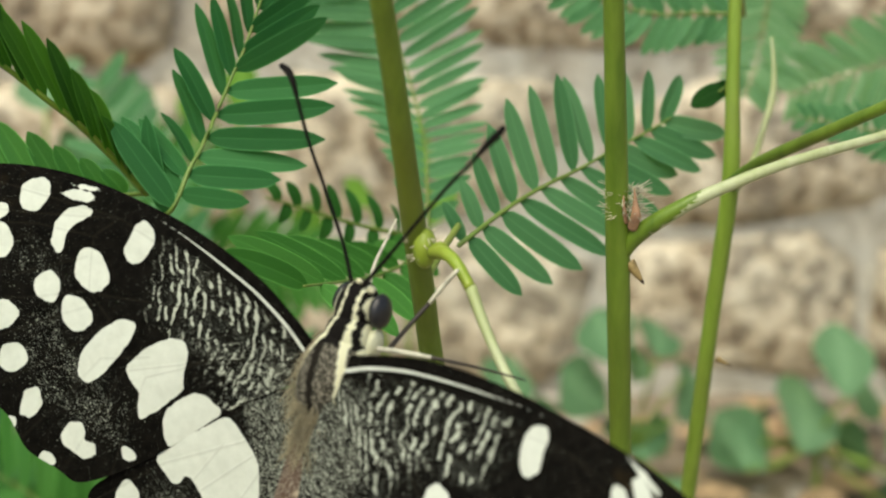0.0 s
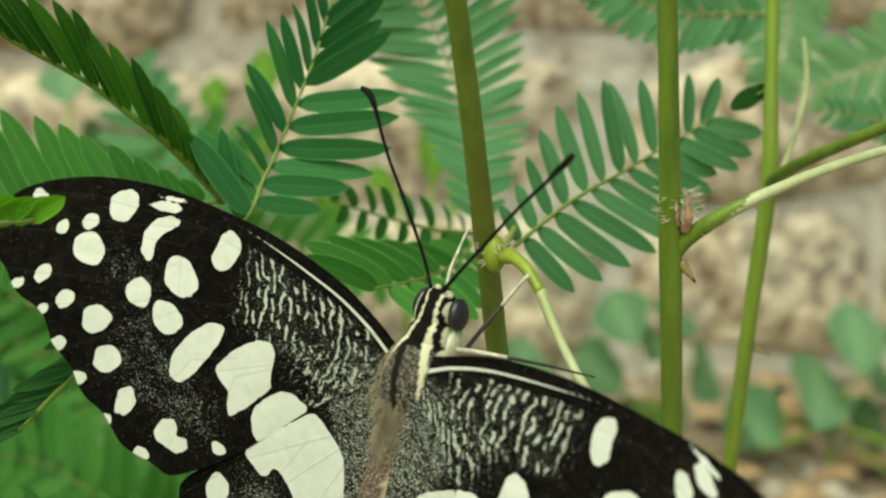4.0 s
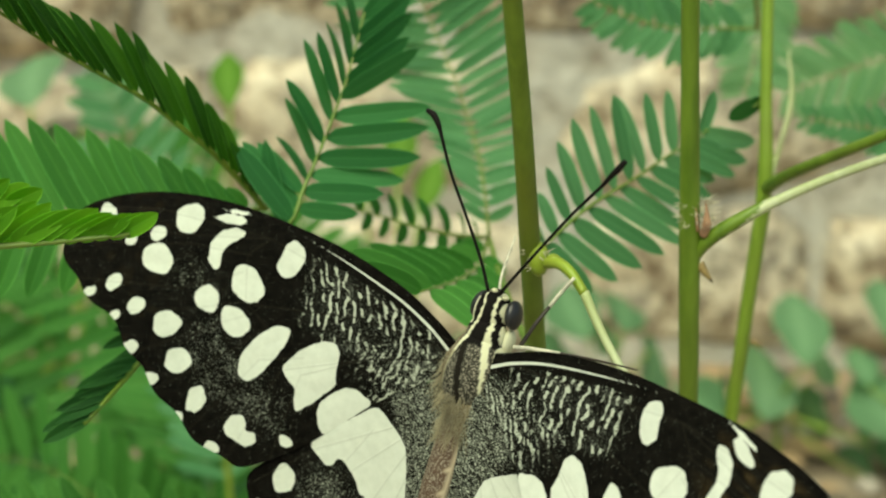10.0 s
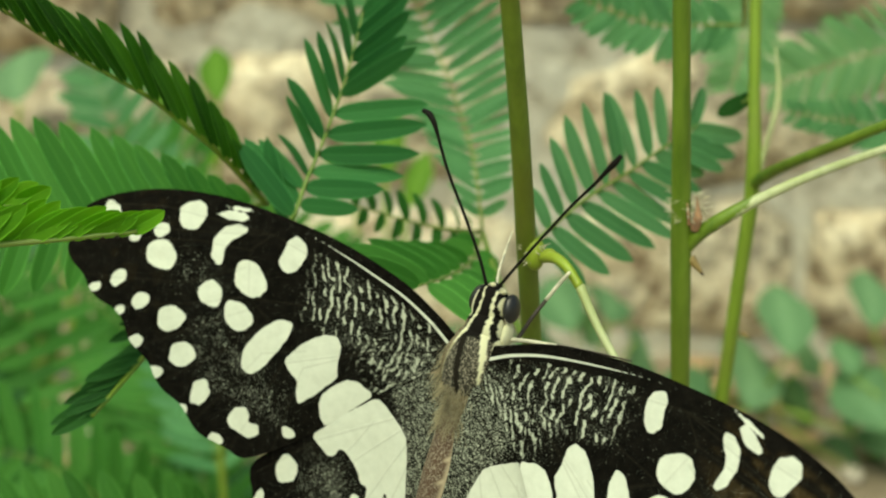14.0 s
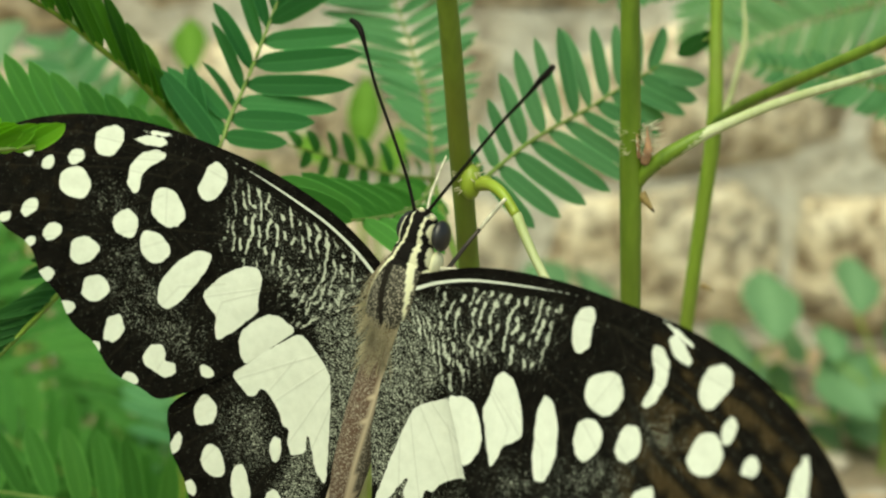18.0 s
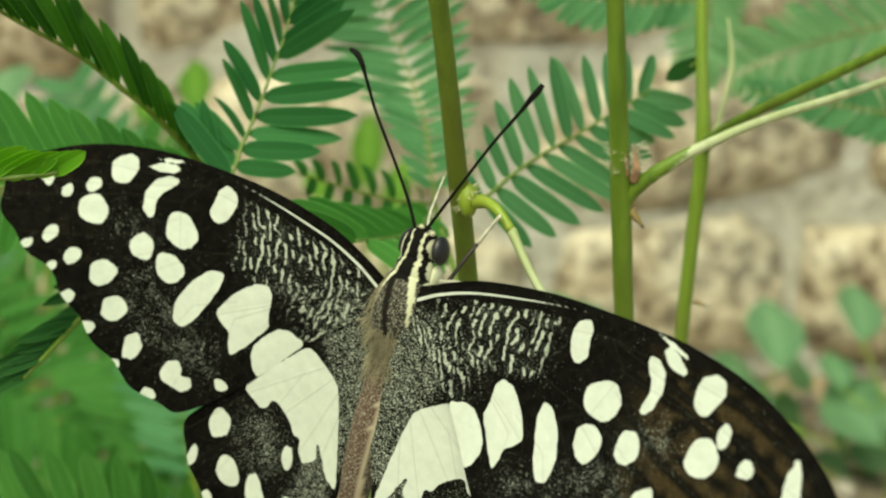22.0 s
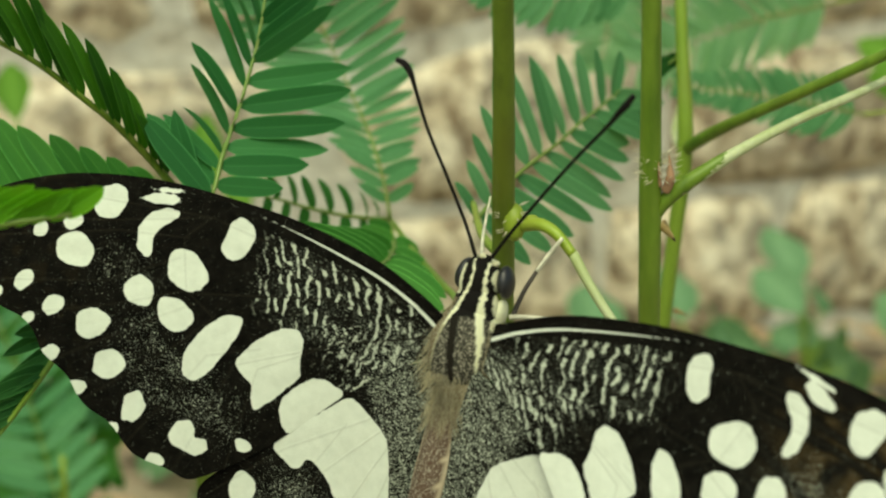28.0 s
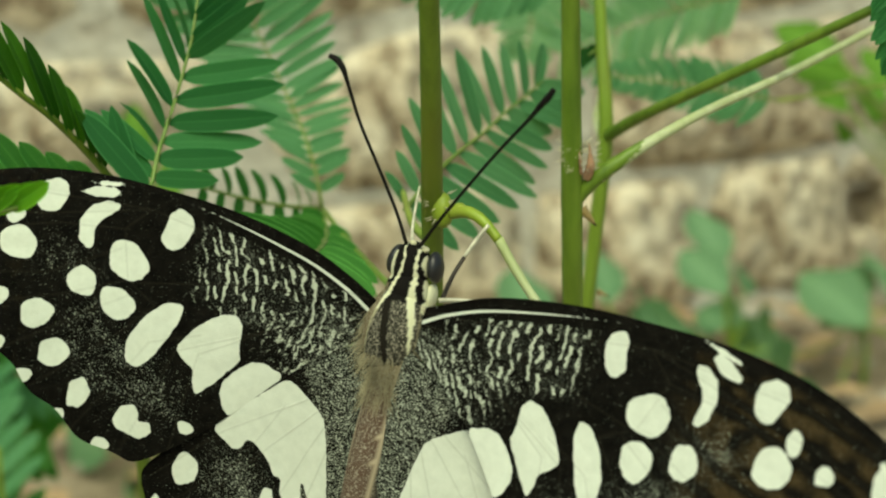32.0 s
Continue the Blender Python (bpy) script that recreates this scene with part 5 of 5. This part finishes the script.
def body_colour(x, y, z):
    edge = ragged(x, y) * 0.6
    bead = 1.0 if y < 2.2 else 0.95 + 0.25 * math.sin(y * 7.5 + x)
    left, right = float(np.interp(y, STRIPE_Y, LEFT_X)), float(np.interp(y, STRIPE_Y, RIGHT_X))
    if y > -5.5 and abs(x - right + edge) < float(np.interp(y, STRIPE_Y, RIGHT_W)) * bead:
        return CREAM
    if y > -6 and abs(x - left + edge) < float(np.interp(y, STRIPE_Y, LEFT_W)) * bead:
        return CREAM if y > -0.6 else (0.40, 0.38, 0.24)
    out = float(np.interp(y, (0.3, 2.2, 3.9, 5.1, 5.6), (1.95, 1.55, 1.18, 0.78, 0.6)))
    wide = float(np.interp(y, (-0.4, 0.3, 2.2, 3.9, 5.1, 5.7), (0.0, 0.9, 0.9, 0.6, 0.24, 0.0)))
    if -0.4 < y < 5.7 and out - min(wide, 0.36) < x + edge < out + wide and z > -5.6:
        return CREAM
    if 2.6 < y < 5.7 and -2.85 < x + edge < -2.20:
        return CREAM
    if y > 0.55 + edge * 3 and left - 0.5 < x or y > 2.2:
        return SOOT
    dark = float(np.interp(y, (-6.7, -4.0, -1.3, 0.5), (-0.70, -0.97, -1.43, -1.75)))
    if abs(x - dark + edge) < float(np.interp(y, (-6.9, -6, -4, -1, 0.5), (0.1, 0.26, 0.40, 0.42, 0.5))):
        return (0.012, 0.010, 0.007)
    if y < -6.7 + ragged(x, y):
        return COLLAR if y < -7.0 else (0.02, 0.017, 0.011)
    if x < left - 0.1:
        return COLLAR
    return GREY


def lump(parts, scale=MM):
    v, f = joined(parts)
    return [Vector(q) * scale for q in v], f


v, f = lump([ball((-1.05, -2.6, -2.9), (3.6, 5.0, 3.2), 110, 120), ball((-0.85, 1.6, -3.0), (2.35, 2.5, 2.2), 70, 90), ball((1.50, 1.5, -4.0), (0.62, 1.5, 1.15), 30, 40)])
part("thorax", painted(mesh_of("thorax", v, f, M_BODY), body_colour), fly, "furry grey thorax with cream stripes")
v, f = lump([ball((-1.05, 4.2, -3.2), (2.05, 2.75, 2.1), 90, 110)])
head = part("head", painted(mesh_of("head", v, f, M_BODY), body_colour), fly, "black head with cream stripes")
for x, y, z, t in ((1.60, 4.65, -3.35, 10), (-2.92, 4.75, -3.5, -12)):
    v, f = lump([ball((x, y, z), (0.85, 1.65, 1.4), 26, 32, Matrix.Rotation(radians(t), 3, "Z"))])
    part("eye", mesh_of("eye", v, f, M_EYE), head, "glossy black compound eye")
for x, y, z, r in ((-0.95, 6.70, -2.3, 0.36), (0.42, 6.25, -2.62, 0.42)):
    v, f = lump([ball((x, y, z), (r, r * 0.8, r), 8, 12)])
    part("palp", painted(mesh_of("palp", v, f, M_BODY), lambda *_: (0.7, 0.68, 0.45)), head, "cream tuft between the antennae")


def antenna(points):
    n = len(points)
    r = [0.20, 0.18, 0.17, 0.17, 0.19, 0.30, 0.36, 0.26][-n:]
    v, f = tube([Vector(p) * MM for p in points], [q * MM for q in r], 10, 6)
    return part("antenna", mesh_of("antenna", v, f, M_BLACK), fly, "slender black antenna with a clubbed tip")


ant_l = antenna([(-1.55, 6.4, -2.0), (-2.9, 9.4, -1.0), (-5.1, 13.6, 0.9), (-7.2, 17.6, 2.9), (-8.5, 21.0, 4.6), (-9.1, 22.4, 5.2), (-9.8, 23.2, 5.5), (-10.7, 23.5, 5.6)])
ant_r = antenna([(-0.15, 6.4, -2.0), (2.1, 9.5, -0.9), (5.6, 13.6, 1.3), (9.0, 17.3, 3.6), (12.0, 20.4, 5.3), (13.2, 21.8, 6.0), (13.9, 22.6, 6.3), (14.5, 23.5, 6.5)])

v, f = tube([Vector(p) * MM for p in ((-0.45, -4.0, -2.9), (-0.7, -7, -2.9), (-1.0, -11, -3.0), (-1.35, -16, -3.3), (-1.9, -22, -4.1), (-2.4, -27, -5.3), (-2.7, -30, -6.1))], [q * MM for q in (2.5, 2.1, 2.15, 2.2, 1.95, 1.4, 0.4)], 28, 10)


def belly_colour(x, y, z):
    c = float(np.interp(-y, (4, 7, 11, 16, 22, 30), (-0.45, -0.7, -1.0, -1.35, -1.9, -2.7)))
    u = x - c
    if 1.15 < u + ragged(x, y) < 1.65 or -2.05 < u < -1.85:
        return (0.52, 0.44, 0.31)
    if y > -8.4 + ragged(x, y) * 5:
        return COLLAR
    return BROWN if u < 1.4 else FLANK


part("abdomen", painted(mesh_of("abdomen", v, f, M_BODY), belly_colour), fly, "slender brown abdomen with pale side stripes")


def leg(points, radii, mats, label):
    cut = len(points) // 2 + 1 if len(mats) == 2 else len(points)
    v, f = tube([Vector(p) * MM for p in points[:cut]], [r * MM for r in radii[:cut]], 8, 5)
    ob = part("leg", mesh_of("leg", v, f, mats[0]), fly, label)
    if len(mats) == 2:
        v, f = tube([Vector(p) * MM for p in points[cut - 1:]], [r * MM for r in radii[cut - 1:]], 8, 5)
        part("shin", mesh_of("shin", v, f, mats[1]), ob)


leg([(2.2, 1.6, -5.6), (1.9, 4.2, -8.2), (2.3, 6.3, -9.4), (3.2, 8.4, -9.6), (4.2, 10.2, -9.6)], (0.26, 0.24, 0.22, 0.24, 0.20), (M_LEG_DARK, M_LEG_PALE), "thin dark foreleg holding the shoot")
leg([(2.8, 1.4, -3.0), (4.6, 1.8, -3.6), (7.4, 2.2, -5.0), (10.8, 2.5, -8.0), (14.0, 2.6, -10.9)], (0.28, 0.24, 0.2, 0.14, 0.08), (M_LEG_PALE, M_LEG_DARK), "thin pale leg stretched along the wing edge")
leg([(-2.0, 5.0, -5.6), (-3.0, 8.0, -6.4), (-3.8, 10.4, -8.0), (-4.5, 12.9, -9.6)], (0.2, 0.17, 0.15, 0.1), (M_LEG_PALE,), "thin pale foreleg reaching up")


def fur():
    """Buff hair on the thorax and the roots of the wings."""
    rng = random.Random(17)
    pieces = []
    for _ in range(2300):
        y = rng.uniform(-10.0, 1.0)
        a = rng.uniform(-1.45, 1.45)
        waist = y < -6.2
        if waist and rng.random() < 0.4:
            continue
        k = 0.62 if waist else math.sqrt(max(0.05, 1 - ((y + 2.3) / 5.4) ** 2))
        if not waist and y > -5.2 and (abs(a) < 0.95 or y > -1 and rng.random() < 0.7):
            continue
        root = Vector((3.5 * k * math.sin(a) - (0.65 if waist else 1.0), y, -2.8 + 3.05 * k * math.cos(a)))
        d = Vector((math.sin(a) * (0.75 if not waist else 0.55) + rng.uniform(-0.3, 0.3), -1.1 + rng.uniform(-0.4, 0.3), 0.16 * math.cos(a) + rng.uniform(-0.1, 0.22)))
        ln = rng.uniform(0.5, 1.5) * (1.35 if y < -3 else 0.8)
        mid = root + d * ln * 0.5 + Vector((0, 0, 0.12 * ln))
        pieces.append(tube([root * MM, mid * MM, (root + d * ln) * MM], (0.000026, 0.00002, 0.000006), 3, 2))
    v, f = joined(pieces)
    tagged(part("fur", mesh_of("fur", v, f, M_FUR), fly, "fine buff hair"), kind="stuff")


fur()


# ---------------------------------------------------------------- what moves: the wings beat faintly, the feelers nod in the wind
BEAT = [
    (0, 4.3, -3.0), (0.5, 1.2, -1.8), (1, 1.5, -1.6), (1.5, 1.7, -1.5), (2, 1.8, -1.6), (2.5, 2.5, -2.1), (3, 1.0, -2.1), (3.5, 0.2, -2.3),
    (5.5, 2.9, -1.5), (6, 3.6, -2.3), (6.5, -1.4, -0.4), (7, -0.1, -0.4), (7.5, 0.1, -0.4), (8, -3.1, -0.8), (8.5, -2.7, -2.3), (9, -4.4, -1.6),
    (9.5, -3.9, -1.1), (10, -4.1, -1.2), (10.5, -3.3, -0.9), (11, -2.2, -0.9), (11.5, -1.6, -0.8), (12, -3.4, -0.8), (12.5, -0.8, -0.6), (13, 1.1, -0.2),
    (13.5, 1.6, -0.9), (15.5, -3.0, -0.1), (16, -3.1, 0.3), (16.5, -3.0, 0.2), (17, -3.9, 0.0), (17.5, -3.2, 0.2), (18, -2.8, 1.7), (18.5, -0.6, 0.8),
    (19, 0.2, -0.1), (19.5, -0.6, 0.2), (20, -1.4, 0.2), (20.5, -0.6, -0.0), (21, 2.4, -1.3), (21.5, 0.9, -0.6), (22, 1.7, -0.1), (22.5, 0.8, -0.3),
    (23, 0.4, -0.1), (23.5, 0.5, -0.3), (24, 1.5, 0.2), (24.5, 2.2, 0.4), (25, 2.5, 0.6), (25.5, 2.9, 0.5), (27.5, 0.5, 0.3), (28, -0.3, 0.3),
    (28.5, -2.1, 0.2), (29, -0.5, 0.5), (29.5, -1.7, 0.6), (30, -3.0, -0.0), (30.5, -2.0, -0.8), (31, -1.3, -0.8), (31.5, -0.6, -0.5), (32, -1.2, 0.4),
]
NOD_LEFT = [
    (0, 0.0, -0.3), (0.5, 0.1, 0.1), (1, 0.2, 0.5), (1.5, 0.2, 0.6), (2, 0.4, 0.6), (2.5, -0.0, 0.0), (3, -1.6, 1.1), (3.5, -0.1, 0.7),
    (5.5, 0.0, 0.3), (6, -0.7, 0.6), (6.5, -0.2, 0.5), (7, -0.6, -0.1), (7.5, -0.4, -0.2), (8, -2.0, 0.4), (8.5, -0.1, -0.6), (9, -0.1, -1.1),
    (9.5, -0.1, -1.0), (10, 0.2, -0.6), (10.5, 0.5, -0.0), (11, 0.7, 0.2), (11.5, 0.8, 0.1), (12, 1.0, 0.6), (12.5, 0.7, 0.5), (13, 0.5, 0.5),
    (13.5, 0.6, 0.6), (15.5, -0.2, -0.5), (16, -0.4, -0.8), (16.5, -0.5, -0.7), (17, -0.6, -0.7), (17.5, -0.4, -0.6), (18, -0.0, -0.5), (18.5, -0.5, -1.0),
    (19, -0.9, -1.3), (19.5, -0.5, -0.7), (20, -0.7, -1.0), (20.5, -0.2, -0.3), (21, 0.1, -0.2), (21.5, 0.1, 0.1), (22, 0.2, -0.2), (22.5, 0.1, 0.1),
    (23, -0.0, -0.3), (23.5, 0.1, 0.0), (24, 0.0, -0.1), (24.5, 0.4, 0.4), (25, 0.1, -0.1), (25.5, 0.4, 0.4), (27.5, -0.2, 0.4), (28, 0.2, 0.6),
    (28.5, 0.1, 0.4), (29, 0.1, 0.1), (29.5, -0.0, -0.1), (30, 0.1, -0.1), (30.5, -0.3, 0.1), (31, -0.2, 0.0), (31.5, -0.4, -0.1), (32, -0.4, 0.4),
]
NOD_RIGHT = [
    (0, -2.2, -1.9), (1, -0.8, -0.4), (2, -2.2, -1.0), (3, 3.7, -3.2), (6, -3.0, -2.4), (7, -1.9, -3.0), (8, 2.9, -0.6), (8.5, -1.1, -0.4),
    (9, 1.0, -0.9), (9.5, 1.0, -0.4), (10, 1.0, -0.0), (10.5, 1.6, 0.1), (11, 1.9, 0.3), (11.5, 1.5, 0.7), (12, 2.9, 0.9), (13, 1.3, 0.9),
    (15.5, -0.2, 0.1), (16, -0.3, -0.1), (16.5, 0.5, -1.1), (17, -0.1, -1.4), (17.5, 0.7, -0.9), (18, 0.4, 0.1), (18.5, 0.1, -0.4), (19, -0.7, -0.7),
    (19.5, -0.2, -0.1), (20, 0.3, -0.2), (20.5, 0.4, -0.1), (21, 0.0, -0.3), (21.5, -0.4, 0.2), (22, -0.3, 0.5), (22.5, -0.6, 0.3), (23, -0.4, 0.4),
    (23.5, -0.4, 0.2), (24, -0.6, 0.7), (24.5, -0.9, 1.0), (25, -0.3, 0.6), (25.5, -0.7, 1.2), (28, 5.4, 2.5), (29, 6.3, 2.4), (30, 8.2, 3.6),
    (31, 5.6, 2.8), (32, 4.9, 2.4),
]


# the leafy plant behind bobs in the wind, millimetres sideways and up
SWAY = [(0, 0.08, -0.38), (0.5, 0.31, -1.15), (1, 0.15, -1.15), (2, 0.08, -0.76), (3, 0.23, -0.38), (3.5, 0.38, -0.53), (5.5, 0.31, -0.31), (6, -0.00, 0.08), (7, 0.08, -0.61), (8, 0.46, -0.61), (9, 0.23, 0.15), (10, -0.08, 0.08), (12, 0.15, 0.00), (13, 0.23, 0.08), (15.5, -0.08, 0.23), (16, -0.31, 0.38), (17, -0.38, 0.38), (18, -0.38, 0.15), (19, -0.23, 0.61), (20, -0.31, 0.69), (21, -0.38, 0.00), (22, -0.15, -0.15), (23, -0.23, 0.76), (24, -0.08, 0.69), (25, -0.00, 0.76), (29, -0.08, 0.46), (32, -0.08, 0.46)]


def about(point, m):
    p = Vector(point) * MM
    return Matrix.Translation(p) @ m @ Matrix.Translation(-p)


def through_time(rows):
    """Rows from the clip's start to its end."""
    return ([(0, *rows[0][1:])] if rows[0][0] > 0 else []) + rows + ([(32, *rows[-1][1:])] if rows[-1][0] < 32 else [])


def motions():
    for ob in (rf, rh):
        walk(ob, [(t, about((3.5, 0, 0.9), pose(0, 0, 0, 0, flap, sweep))) for t, flap, sweep in BEAT])
    bx, by, _ = rear.location
    walk(rear, [(t, pose(bx + x * MM, by, z * MM)) for t, x, z in SWAY])
    walk(ant_l, [(t, about((-1.0, 6.9, -2.2), pose(0, 0, 0, nod, 0, swing))) for t, nod, swing in through_time(NOD_LEFT)])
    walk(ant_r, [(t, about((0.0, 6.9, -2.2), pose(0, 0, 0, nod, 0, swing))) for t, nod, swing in through_time(NOD_RIGHT)])


motions()
